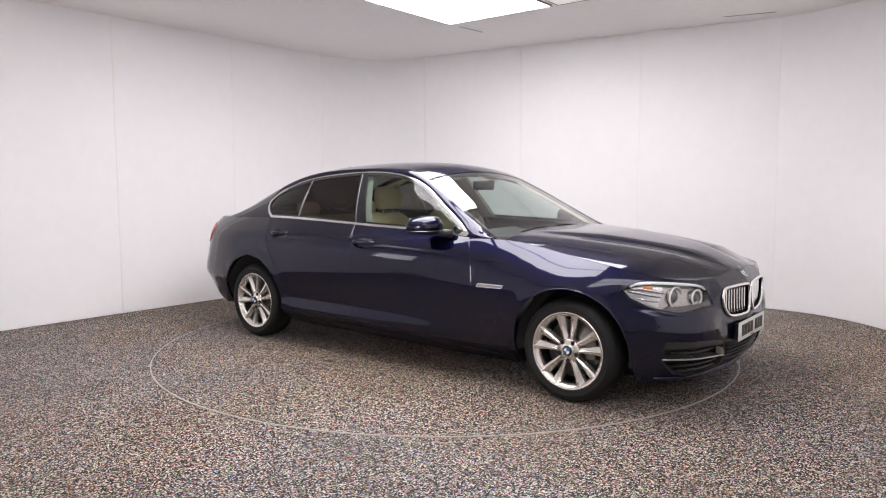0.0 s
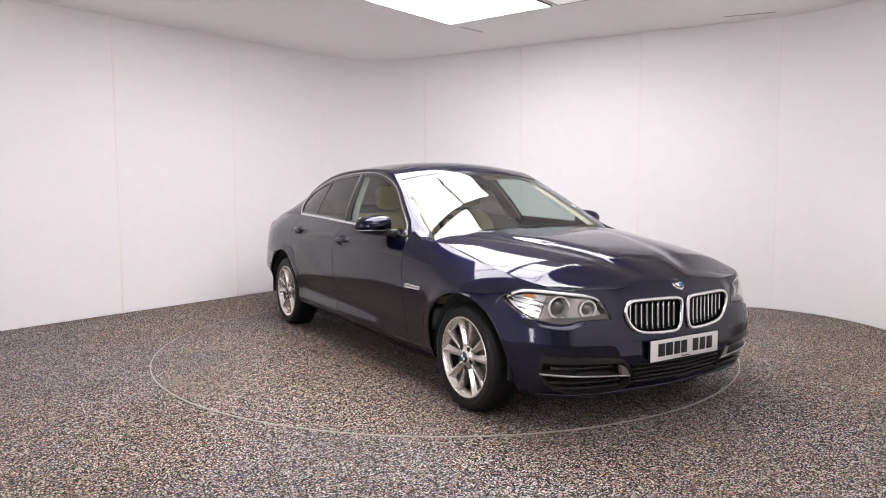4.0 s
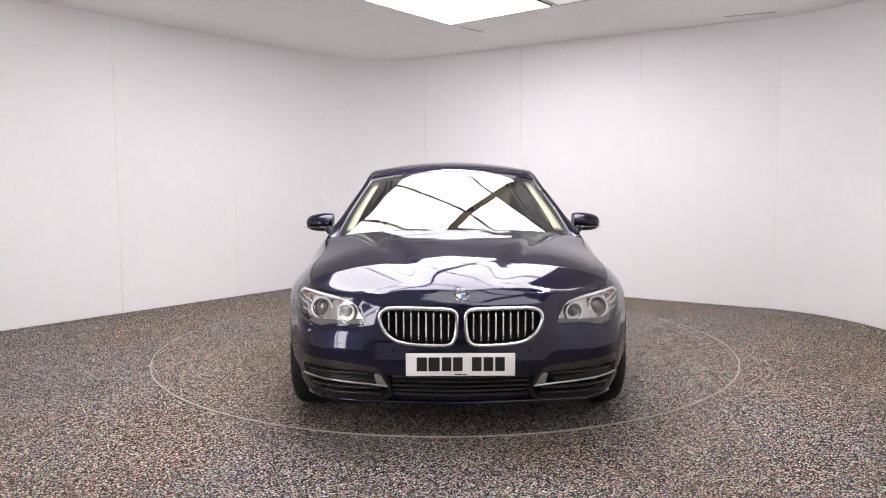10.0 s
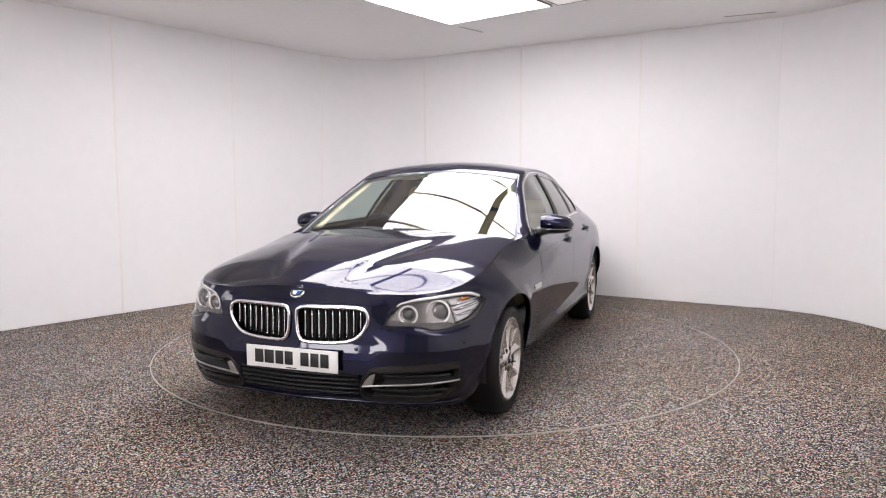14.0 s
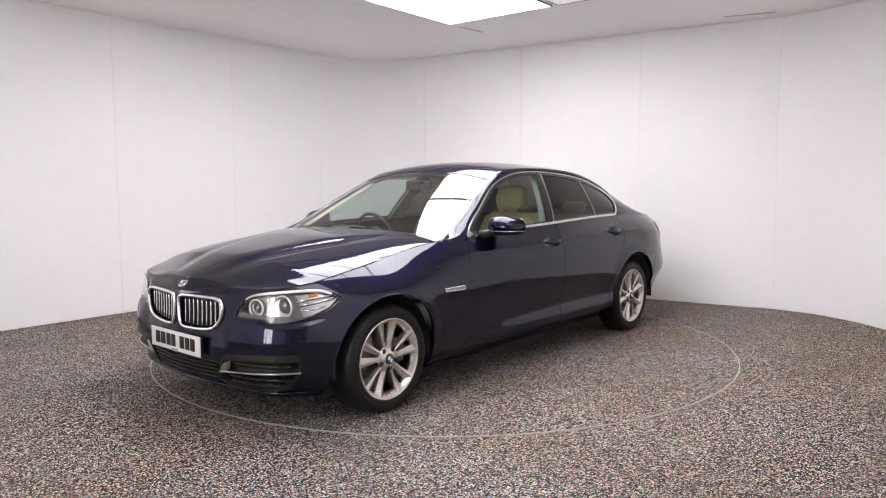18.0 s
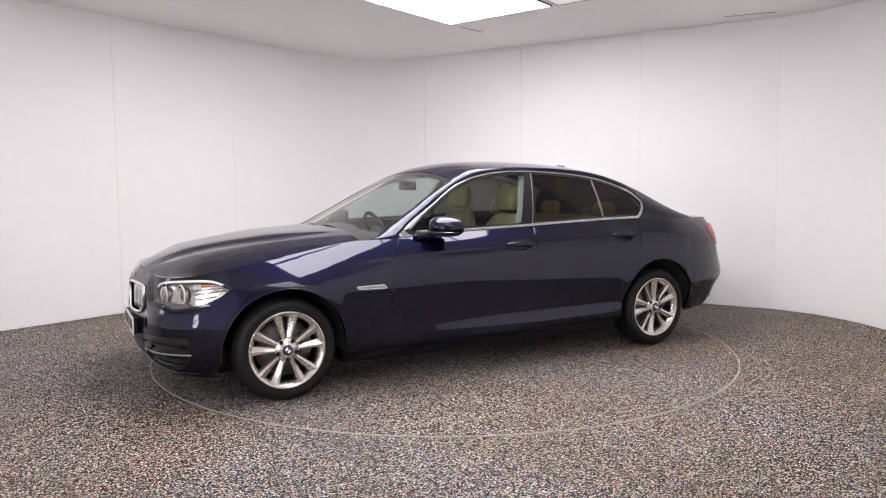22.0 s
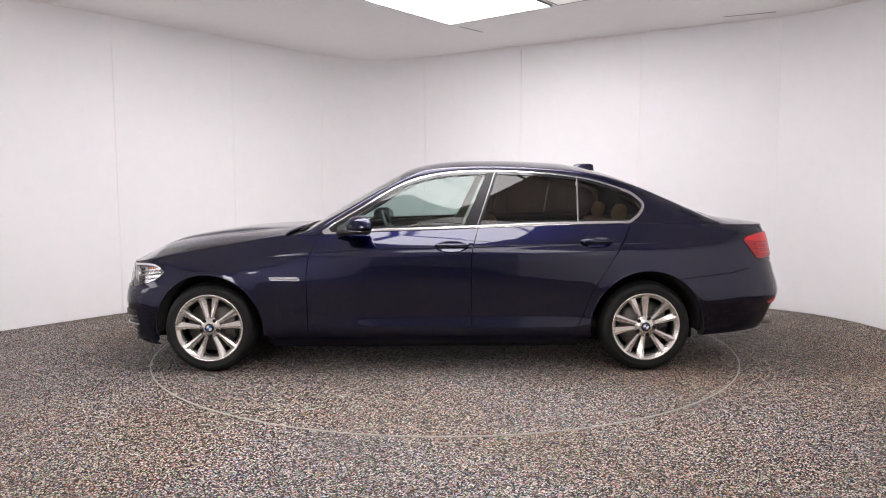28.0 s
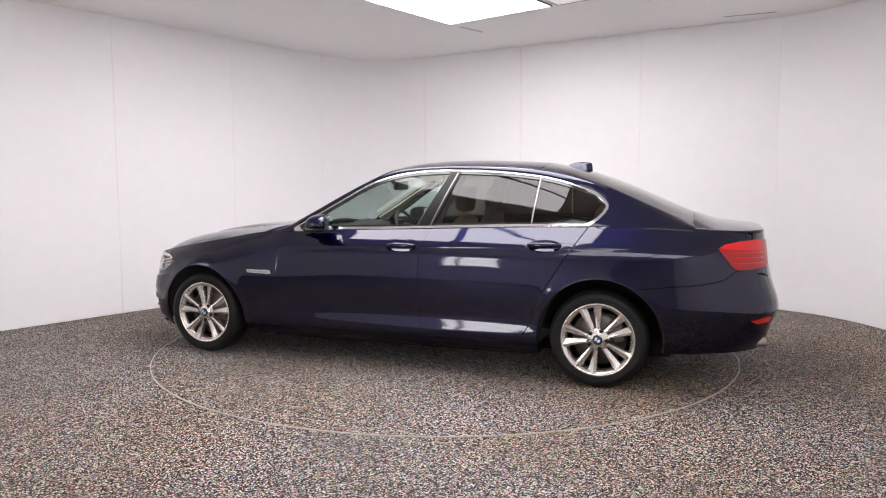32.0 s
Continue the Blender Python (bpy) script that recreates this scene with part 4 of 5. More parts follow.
for c_, s_ in (((-2.02, 0, 0.28), (0.62, 1.16, 0.12)), ((1.85, 0, 0.245), (0.45, 1.36, 0.09)), ((1.47, 0, 0.35), (0.86, 1.20, 0.44)), ((-1.48, 0, 0.37), (0.86, 1.20, 0.44))):
    bm = bmesh.new()
    box(bm, c_, s_, 0.03)
    part("undertray", bm, DARK, car)
for ax, az, ar in (AF, AR):
    for sd in (1, -1):
        bm = bmesh.new()
        yo = 0.880 if ax > 0 else 0.910
        prof = [(0.06, 0.625), (ar + 0.003, 0.625), (ar + 0.004, yo), (ar - 0.001, yo + 0.008), (ar - 0.004, 0.63), (0.06, 0.63)]
        revolve(bm, [(r, sd * h) for r, h in prof], 48, "y", Matrix.Translation((ax, 0, az)))
        bmesh.ops.delete(bm, geom=[v for v in bm.verts if v.co.z < 0.235], context="VERTS")
        part("arch_liner", bm, DARK, car)

# ---------------- the car: wheels ----------------
def wheel(ax, az, sd, turn):
    w = new("wheel")
    w.parent = car
    face = 0.922
    w.matrix_basis = Matrix.Translation((ax, sd * face, az)) @ Matrix.Rotation(0 if sd > 0 else math.pi, 4, "Z") @ Matrix.Rotation(radians(turn), 4, "Y")
    R = az + 0.003
    bm = bmesh.new()
    prof = [(0.226, -0.012), (0.236, 0.001), (0.241, -0.001), (0.258, 0.005), (0.268, 0.0055), (0.270, 0.0035), (0.281, 0.001), (0.294, -0.012), (0.301, -0.030), (R - 0.001, -0.055), (R, -0.10), (R - 0.001, -0.15), (0.300, -0.185), (0.27, -0.205), (0.225, -0.20), (0.226, -0.012)]
    revolve(bm, prof, 72)
    bmesh.ops.recalc_face_normals(bm, faces=bm.faces)
    part("tyre", bm, RUBBER, w)
    bm = bmesh.new()
    prof = [(0.230, -0.006), (0.2285, 0.000), (0.222, -0.001), (0.213, -0.010), (0.206, -0.018), (0.197, -0.030), (0.195, -0.052), (0.224, -0.052), (0.230, -0.006)]
    revolve(bm, prof, 72)
    bmesh.ops.recalc_face_normals(bm, faces=bm.faces)
    part("rim", bm, ALLOY, w)
    bm = bmesh.new()
    revolve(bm, [(0.209, -0.023), (0.205, -0.19), (0.224, -0.19), (0.222, -0.023), (0.209, -0.023)], 56)
    bmesh.ops.recalc_face_normals(bm, faces=bm.faces)
    part("barrel", bm, ALLOY_SHADED, w)
    bm = bmesh.new()
    revolve(bm, [(0.0, -0.085), (0.168, -0.085), (0.170, -0.09), (0.170, -0.105), (0.0, -0.105)], 48)
    bmesh.ops.remove_doubles(bm, verts=bm.verts, dist=1e-5)
    part("brake_disc", bm, DISC, w)
    bm = bmesh.new()
    revolve(bm, [(0.0, -0.125), (0.207, -0.125), (0.207, -0.14), (0.0, -0.14)], 32)
    bmesh.ops.remove_doubles(bm, verts=bm.verts, dist=1e-5)
    part("backing_plate", bm, DARK, w)
    bm = bmesh.new()
    box(bm, (-0.125, -0.080, 0.02), (0.075, 0.05, 0.14), 0.012)
    part("brake_caliper", bm, ALLOY_SHADED, w)
    for sg in (1, -1):
        bm = bmesh.new()
        secs = []
        for r, hw, y in ((0.040, 0.0115, -0.014), (0.075, 0.0125, -0.017), (0.12, 0.0165, -0.018), (0.17, 0.0220, -0.014), (0.200, 0.0255, -0.009), (0.219, 0.0290, -0.004)):
            c = 0.36 * (0.075 - r) * 0.06
            row = ((-hw - 0.003, y - 0.042), (-hw, y - 0.016), (-hw * 0.55, y - 0.011), (hw * 0.10, y - 0.002), (hw * 0.24, y), (hw * 0.90, y - 0.0025), (hw, y - 0.008), (hw + 0.003, y - 0.042))
            secs.append([bm.verts.new((sg * (q + c), yy, r)) for q, yy in row])
        k8 = len(secs[0])
        for a, b in zip(secs, secs[1:]):
            for i in range(k8):
                bm.faces.new((a[i], a[(i + 1) % k8], b[(i + 1) % k8], b[i]))
        bm.faces.new(secs[0])
        bm.faces.new(secs[-1][::-1])
        bmesh.ops.recalc_face_normals(bm, faces=bm.faces)
        first = part("spoke", bm, ALLOY, w)
        first.data.set_sharp_from_angle(angle=radians(16))
        first.matrix_basis = Matrix.Rotation(radians(14 * sg), 4, "Y")
        for k in range(1, 5):
            s2 = new("spoke", first.data)
            s2.parent = w
            s2.matrix_basis = Matrix.Rotation(radians(72 * k + 14 * sg), 4, "Y")
    bm = bmesh.new()
    revolve(bm, [(0.0, 0.004), (0.0035, 0.004), (0.0035, -0.016), (0.0045, -0.018), (0.0045, -0.034)], 10, "y", Matrix.Rotation(radians(250), 4, "Y") @ Matrix.Translation((0, -0.022, 0.186)))
    bmesh.ops.remove_doubles(bm, verts=bm.verts, dist=1e-5)
    part("valve", bm, BLACK, w)
    bm = bmesh.new()
    revolve(bm, [(0.030, -0.008), (0.034, -0.011), (0.070, -0.016), (0.074, -0.045), (0.0, -0.05)], 40)
    part("hub", bm, ALLOY, w)
    bm = bmesh.new()
    revolve(bm, [(0.0, -0.002), (0.026, -0.003), (0.0305, -0.007), (0.0305, -0.02)], 32)
    bmesh.ops.remove_doubles(bm, verts=bm.verts, dist=1e-5)
    part("centre_cap", bm, GLOSSB, w)
    for q in range(4):
        bm = bmesh.new()
        a0 = math.pi / 2 * q
        vs = [bm.verts.new((0, -0.0012, 0))] + [bm.verts.new((0.018 * math.cos(a0 + math.pi / 2 * i / 8), -0.0012, 0.018 * math.sin(a0 + math.pi / 2 * i / 8))) for i in range(9)]
        f = bm.faces.new(vs)
        bmesh.ops.recalc_face_normals(bm, faces=bm.faces)
        r = bmesh.ops.extrude_face_region(bm, geom=[f])
        bmesh.ops.translate(bm, vec=(0, 0.0016, 0), verts=[v for v in r["geom"] if isinstance(v, bmesh.types.BMVert)])
        bmesh.ops.recalc_face_normals(bm, faces=bm.faces)
        part("cap_quarter", bm, BADGE_BLUE if q % 2 else BADGE_WHITE, w, smooth=False)
    # near-black discs on the hub stand for the shaded bolt holes
    bolt = None
    for k in range(5):
        m = Matrix.Rotation(radians(36), 4, "Y")
        if bolt is None:
            bm = bmesh.new()
            revolve(bm, [(0.0, -0.0125), (0.0095, -0.0128), (0.0115, -0.0118), (0.0130, -0.0124), (0.0130, -0.02)], 16, "y", m @ Matrix.Translation((0, 0, 0.058)))
            bolt = part("bolt_hole", bm, DARK, w)
        else:
            bolt2 = new("bolt_hole", bolt.data)
            bolt2.parent = w
            bolt2.matrix_basis = Matrix.Rotation(radians(72 * k), 4, "Y")
    return w


HUBZ = 0.305
wheel(1.478, HUBZ, 1, 1)
wheel(1.478, HUBZ, -1, 2)
wheel(-1.480, HUBZ, 1, 14)
wheel(-1.480, HUBZ, -1, 10)


# ---------------- the car: nose details ----------------
def frame_at(s, z):
    """Place, outward, along and up directions of the body at a spot."""
    p0 = Vector(body(s, z))
    a = (Vector(body(s + 0.01, z)) - Vector(body(s - 0.01, z))).normalized()
    b = (Vector(body(s, z + 0.01)) - Vector(body(s, z - 0.01))).normalized()
    n = a.cross(b).normalized()
    return p0, n, a, b


def on_body(loop, rise=0.0):
    out = []
    for s, z in loop:
        p0, n, _, _ = frame_at(s, z)
        out.append(p0 + n * rise)
    return out


def flip_y(pts):
    return [Vector((q[0], -q[1], q[2])) for q in pts]


def rod(name, pts, r, material, label="", closed=False, seg=8, parent=None, flat=1.0, up=None, both=True):
    res = []
    for k, line in enumerate((pts, flip_y(pts)) if both else (pts,)):
        bm = bmesh.new()
        tube(bm, line, r, seg, closed, flat, up)
        bmesh.ops.recalc_face_normals(bm, faces=bm.faces)
        res.append(part(name, bm, material, parent[k] if isinstance(parent, (list, tuple)) else (parent or car), label))
    return res


def group(name, label=""):
    e = new(name)
    e.parent = car
    if label:
        e["label"] = label
    return e


SATIN = mat("satin_silver", (0.48, 0.47, 0.46), 0.3, 0.9)
# kidney grilles: chrome rim, upright bars, dark back
grilles = [group("kidney_grille", "chrome-rimmed kidney grille with upright bars") for _ in range(2)]
rim3 = on_body(inset(GRILLE, -0.004), 0.006)
rod("grille_rim", rim3, 0.0100, CHROME_B, closed=True, seg=10, parent=grilles, up=(1, 0, 0))
for k, sg in enumerate((1, -1)):
    back = [(sg * a, b) for a, b in inset(GRILLE, -0.012)]
    skin("grille_back", back, body, DARK, grilles[k], step=0.04, rise=-0.05, lip=-0.035)
for i in range(9):
    y = 0.060 + i * 0.0365
    zs = np.linspace(0.48, 0.69, 60)
    ok = inside([(at_y(y, z), z) for z in zs], inset(GRILLE, 0.004))
    col = [z for z, o in zip(zs, ok) if o]
    if len(col) < 4:
        continue
    line = [frame_at(at_y(y, z), z)[0] + Vector((-0.012, 0, 0)) for z in np.linspace(col[0], col[-1], 6)]
    rod("grille_bar", line, 0.0056, CHROME_B, parent=grilles, seg=8, flat=0.80, up=(1, 0, 0))
    line = [q + Vector((-0.014, 0, 0)) for q in line]
    rod("grille_fin", line, 0.011, BLACK, parent=grilles, seg=6, flat=0.42, up=(1, 0, 0))

# lower intakes
BEZEL = mat("satin_black_bezel", (0.016, 0.015, 0.014), 0.28, spec=0.6, grain=0.1)
intakes = [group("side_intake", "dark side intake with a satin blade") for _ in range(2)]
for k, sg in enumerate((1, -1)):
    skin("intake_back", [(sg * a, b) for a, b in INTAKE], body, BLACK, intakes[k], step=0.04, rise=-0.055, lip=-0.05)
    lp = [(sg * a, b) for a, b in INTAKE]
    skin("intake_bezel", inset(lp, -0.002), body, BEZEL, intakes[k], step=0.03, holes=[inset(lp, 0.009)], rise=0.003, lip=0.03)
    brow = [(sg * a, b) for a, b in sy([(0.794, 0.406), (0.65, 0.401), (0.505, 0.389), (0.430, 0.379), (0.408, 0.370), (0.440, 0.360), (0.505, 0.366), (0.65, 0.374), (0.796, 0.374)])]
    skin("intake_brow", brow, body, BEZEL, intakes[k], "satin black upper lip", step=0.03, rise=0.007, lip=0.03)
    cheek = [(sg * a, b) for a, b in sy([(0.360, 0.286), (0.378, 0.313), (0.397, 0.334), (0.424, 0.343), (0.417, 0.315), (0.411, 0.294)])]
    skin("intake_cheek", cheek, body, SATIN, intakes[k], "satin silver inner fin", step=0.03, rise=0.004, lip=0.03)
blade = sy([(0.798, 0.312), (0.74, 0.311), (0.66, 0.308), (0.56, 0.303), (0.46, 0.296), (0.40, 0.290), (0.360, 0.285)])
rod("blade", [frame_at(q, z)[0] + frame_at(q, z)[1] * 0.004 for q, z in smooth_loop(blade, 28, False)], 0.0050, SATIN, "satin silver blade", parent=intakes, seg=8, flat=1.0)
shelf_loop = sy([(0.79, 0.309), (0.66, 0.305), (0.56, 0.300), (0.43, 0.290), (0.43, 0.297), (0.56, 0.309), (0.66, 0.314), (0.79, 0.317)])
for k, sg in enumerate((1, -1)):
    skin("blade_shelf", [(sg * a, b) for a, b in shelf_loop], body, BLACK, intakes[k], step=0.03, rise=0.001, lip=0.045)
for zz, y0, y1 in ((0.345, 0.46, 0.76), (0.268, 0.40, 0.76), (0.236, 0.40, 0.72)):
    ln = [frame_at(at_y(y, zz), zz)[0] - Vector((0.022, 0, 0)) for y in np.linspace(y0, y1, 8)]
    rod("intake_slat", ln, 0.0065, BEZEL, parent=intakes, seg=6, flat=1.8)
mouth = group("lower_grille", "black slatted lower grille")
skin("mouth_back", MOUTH, body, DARK, mouth, step=0.05, rise=-0.06, lip=-0.055)
for zz in (0.240, 0.264, 0.288, 0.312, 0.334):
    rod("lower_slat", [frame_at(at_y(y, zz), zz)[0] - Vector((0.012, 0, 0)) for y in np.linspace(-0.335, 0.335, 13)], 0.0060, BLACK, parent=mouth, both=False, seg=6, flat=1.6)
rod("lower_lip", [frame_at(at_y(y, 0.196), 0.196)[0] for y in np.linspace(-0.78, 0.78, 41)], 0.008, PAINT, both=False, seg=8, flat=1.5)

# number plate
plate = group("number_plate", "white plate with black bars for characters")
bm = bmesh.new()
box(bm, (2.243, -0.004, 0.4055), (0.006, 0.526, 0.111), 0.002)
part("plate_board", bm, PLATE, plate)
for k, (y, w) in enumerate(((0.186, 0.050), (0.127, 0.054), (0.067, 0.046), (0.013, 0.046), (-0.078, 0.046), (-0.134, 0.046), (-0.190, 0.046))):
    bm = bmesh.new()
    box(bm, (2.247, -y - 0.004, 0.408), (0.002, w, 0.068), 0.0008)
    part("plate_bar", bm, INK, plate)
bm = bmesh.new()
box(bm, (2.247, -0.004, 0.3585), (0.002, 0.06, 0.005), 0.0005)
part("maker_bar", bm, INK, plate)
bm = bmesh.new()
box(bm, (2.228, -0.004, 0.4055), (0.026, 0.50, 0.095), 0.004)
part("plate_mount", bm, BLACK, plate)


def roundel(name, m, r, parent):
    """A plain round badge in blue and white quarters with a bright rim."""
    e = new(name)
    e.parent = parent
    e.matrix_basis = m
    bm = bmesh.new()
    revolve(bm, [(0.0, 0.004), (r * 0.62, 0.0042), (r * 0.66, 0.006), (r * 0.90, 0.006), (r, 0.003), (r, -0.006)], 40, "z")
    bmesh.ops.remove_doubles(bm, verts=bm.verts, dist=1e-5)
    part("badge_rim", bm, CHROME_B, e)
    bm = bmesh.new()
    revolve(bm, [(r * 0.64, 0.0063), (r * 0.90, 0.0063), (r * 0.90, 0.0067), (r * 0.64, 0.0067), (r * 0.64, 0.0063)], 40, "z")
    part("badge_band", bm, GLOSSB, e)
    for q in range(4):
        bm = bmesh.new()
        a0 = math.pi / 2 * q
        vs = [bm.verts.new((0, 0, 0.0046))] + [bm.verts.new((r * 0.60 * math.cos(a0 + math.pi / 2 * i / 8), r * 0.60 * math.sin(a0 + math.pi / 2 * i / 8), 0.0046)) for i in range(9)]
        f = bm.faces.new(vs)
        ex = bmesh.ops.extrude_face_region(bm, geom=[f])
        bmesh.ops.translate(bm, vec=(0, 0, 0.0012), verts=[v for v in ex["geom"] if isinstance(v, bmesh.types.BMVert)])
        bmesh.ops.recalc_face_normals(bm, faces=bm.faces)
        part("badge_quarter", bm, BADGE_BLUE if q % 2 else BADGE_WHITE, e, smooth=False)
    return e


roundel("bonnet_badge", Matrix.Translation((2.176, 0, 0.734)) @ Matrix.Rotation(radians(42), 4, "Y") @ Matrix.Rotation(radians(90), 4, "Z"), 0.040, car)


# headlamps
PROJ = mat("projector_glass", (0.17, 0.165, 0.165), 0.12, 0.5, coat=1.0)
lamps = [group("headlamp", "clear headlamp with two pale rings") for _ in range(2)]
for k, sg in enumerate((1, -1)):
    lp = [(sg * a, b) for a, b in LAMP]
    skin("lamp_bowl", inset(lp, -0.001), body, LAMPIN, lamps[k], step=0.03, rise=-0.045, lip=-0.044)
    for o in skin("lamp_cover", inset(lp, 0.001), body, LENS, lamps[k], "clear plastic cover", step=0.03, rise=0.002, lip=0.004):
        o.visible_shadow = False
    # grey inner floor of the lamp
    low = [(sg * a, b) for a, b in sy([(0.476, 0.588), (0.60, 0.589), (0.655, 0.584), (0.69, 0.571), (0.725, 0.570), (0.79, 0.583), (0.76, 0.602), (0.66, 0.602), (0.56, 0.606), (0.49, 0.612)])]
    skin("lamp_sill", low, body, GREYP, lamps[k], step=0.03, rise=-0.016, lip=0.02)
lid = sy([(0.522, 0.680), (0.55, 0.698), (0.61, 0.712), (0.70, 0.724)]) + sx([(1.94, 0.730), (1.87, 0.726), (1.825, 0.709)])
lid3 = smooth_loop(lid, 30, False)
rod("lamp_brow", [frame_at(q, z)[0] - frame_at(q, z)[1] * 0.009 for q, z in lid3], [0.0048 + 0.0044 * min(1.0, i / 12) * (1.0 if i < 26 else 0.7) for i in range(len(lid3))], LAMPW, "white light strip", parent=lamps, seg=8, flat=1.5)
for y, z, r in ((0.718, 0.652, 0.056), (0.578, 0.640, 0.044)):
    s0 = at_y(y, z)
    p0, n, a, b = frame_at(s0, z)
    c = p0 - n * 0.030
    fwd = (Vector((1, 0.25, 0.0))).normalized()
    side_ = fwd.cross(Vector((0, 0, 1))).normalized()
    loop = [c + (side_ * math.cos(q) + Vector((0, 0, 1)) * math.sin(q)) * r for q in np.linspace(0, 2 * math.pi, 41)[:-1]]
    rod("ring_light", loop, 0.0054, RINGW, "pale ring light", closed=True, parent=lamps, seg=8, up=tuple(fwd))
    for k, sg in enumerate((1, -1)):
        m = Matrix.Translation((c.x, sg * c.y, c.z)) @ Vector((fwd.x, sg * fwd.y, 0)).to_track_quat("Z", "Y").to_matrix().to_4x4()
        bm = bmesh.new()
        revolve(bm, [(r - 0.003, 0.0), (r - 0.006, -0.010), (r * 0.80, -0.026), (r * 0.72, -0.028)], 36, "z", m)
        part("reflector_cup", bm, REFL, lamps[k])
        bm = bmesh.new()
        revolve(bm, [(r * 0.74, -0.030), (r * 0.72, -0.018), (r * 0.55, -0.006), (r * 0.28, 0.001), (0.0, 0.003)], 28, "z", m)
        bmesh.ops.remove_doubles(bm, verts=bm.verts, dist=1e-5)
        part("projector_lens", bm, PROJ, lamps[k], "dark projector lens")
for k, sg in enumerate((1, -1)):
    rp = [(sg * a, b) for a, b in sx([(1.985, 0.712), (1.92, 0.720), (1.865, 0.715), (1.82, 0.698), (1.798, 0.684), (1.84, 0.645), (1.90, 0.616), (1.975, 0.598)])]
    skin("indicator_reflector", rp, body, REFL, lamps[k], "silver indicator reflector", step=0.02, rise=-0.030, lip=0.02)
for line, r in (([(1.99, 0.676), (1.93, 0.688), (1.87, 0.697), (1.825, 0.697)], 0.0065), ([(1.98, 0.655), (1.92, 0.664), (1.86, 0.676), (1.815, 0.684)], 0.0065), ([(1.97, 0.628), (1.92, 0.634), (1.87, 0.645)], 0.0045)):
    rod("indicator_bar", [frame_at(at_x(x, z), z)[0] - frame_at(at_x(x, z), z)[1] * 0.013 for x, z in line], r, CHROME, "clear light bar", parent=lamps, seg=8, flat=0.7)
AMBER = mat("amber_bulb_glass", (0.75, 0.24, 0.06), 0.2, coat=0.5)
bulb = [frame_at(at_x(x, z), z)[0] - frame_at(at_x(x, z), z)[1] * 0.014 for x, z in ((1.935, 0.704), (1.915, 0.706), (1.89, 0.707))]
rod("indicator_bulb", bulb, 0.0075, AMBER, "amber indicator bulb", parent=lamps, seg=8, flat=0.7)
rod("lamp_seal", on_body(LAMP, 0.0005), 0.0022, BLACK, closed=True, seg=5)

# side repeaters on the wings
BADGE_GREY = mat("badge_grey", (0.34, 0.33, 0.32), 0.3, 0.5, coat=0.5)
badge = [group("wing_badge", "chrome wing strip with a clear lens") for _ in range(2)]
bl3 = sx([(1.058, 0.655), (1.045, 0.634), (0.866, 0.629), (0.852, 0.634), (0.864, 0.652), (0.875, 0.656)])
for k, sg in enumerate((1, -1)):
    if sg > 0:
        obs = skin("badge_frame", bl3, body, CHROME_B, badge[0], step=0.02, rise=0.004, lip=0.006, mirror=True)
        obs[1].parent = badge[1]
        obs = skin("badge_lens", inset(bl3, 0.005), body, BADGE_GREY, badge[0], step=0.02, rise=0.007, lip=0.004, mirror=True)
        obs[1].parent = badge[1]

# tail lamps
tl = sx([(-2.165, 0.884), (-2.20, 0.905), (-2.28, 0.920), (-2.36, 0.928)]) + [(at_x(-2.41, 0.93), 0.930), (at_x(-2.445, 0.925), 0.922), (at_x(-2.45, 0.78), 0.775)] + sx([(-2.36, 0.760), (-2.28, 0.757), (-2.25, 0.772), (-2.205, 0.83)])
tails = [group("tail_lamp", "red tail lamp wrapping round the corner") for _ in range(2)]
obs = skin("tail_lens", tl, body, REDD, tails[0], step=0.02, rise=0.006, lip=0.02, mirror=True)
obs[1].parent = tails[1]
tw = sx([(-2.172, 0.884), (-2.20, 0.902), (-2.28, 0.917), (-2.36, 0.925)]) + [(at_x(-2.405, 0.925), 0.926), (at_x(-2.415, 0.87), 0.868)] + sx([(-2.36, 0.868), (-2.26, 0.872)])
obs = skin("tail_wedge", tw, body, REDL, tails[0], "bright red upper lens", step=0.02, rise=0.009, lip=0.006, mirror=True)
obs[1].parent = tails[1]
for zz in (0.795, 0.825, 0.855):
    ln = [frame_at(at_x(x, zz), zz)[0] + frame_at(at_x(x, zz), zz)[1] * 0.006 for x in np.linspace(-2.26 + (zz - 0.795) * 0.4, -2.42, 8)]
    rod("tail_bar", ln, 0.0045, REDL, "red light bar", parent=tails, seg=6, flat=0.6)
# bumper reflectors and exhaust
STEEL = mat("brushed_exhaust_steel", (0.40, 0.365, 0.33), 0.32, 1.0)
rf = [(at_x(-2.36, 0.44), 0.452), (at_x(-2.44, 0.45), 0.470), (at_x(-2.47, 0.45), 0.470), (at_x(-2.47, 0.43), 0.438), (at_x(-2.40, 0.43), 0.432)]
skin("rear_reflector", rf, body, REDL, car, "small red bumper reflector", step=0.02, rise=0.004, lip=0.006, mirror=True)
for sd in (1,):
    for dy in (0.0, 0.085):
        bm = bmesh.new()
        revolve(bm, [(0.025, 0.0), (0.029, 0.0), (0.029, 0.16), (0.025, 0.16), (0.025, 0.0)], 24, "z", Matrix.Translation((-2.462, 0.585 - dy, 0.292)) @ Matrix.Rotation(radians(92), 4, "Y"))
        part("exhaust_tip", bm, STEEL, car, "polished exhaust tip")

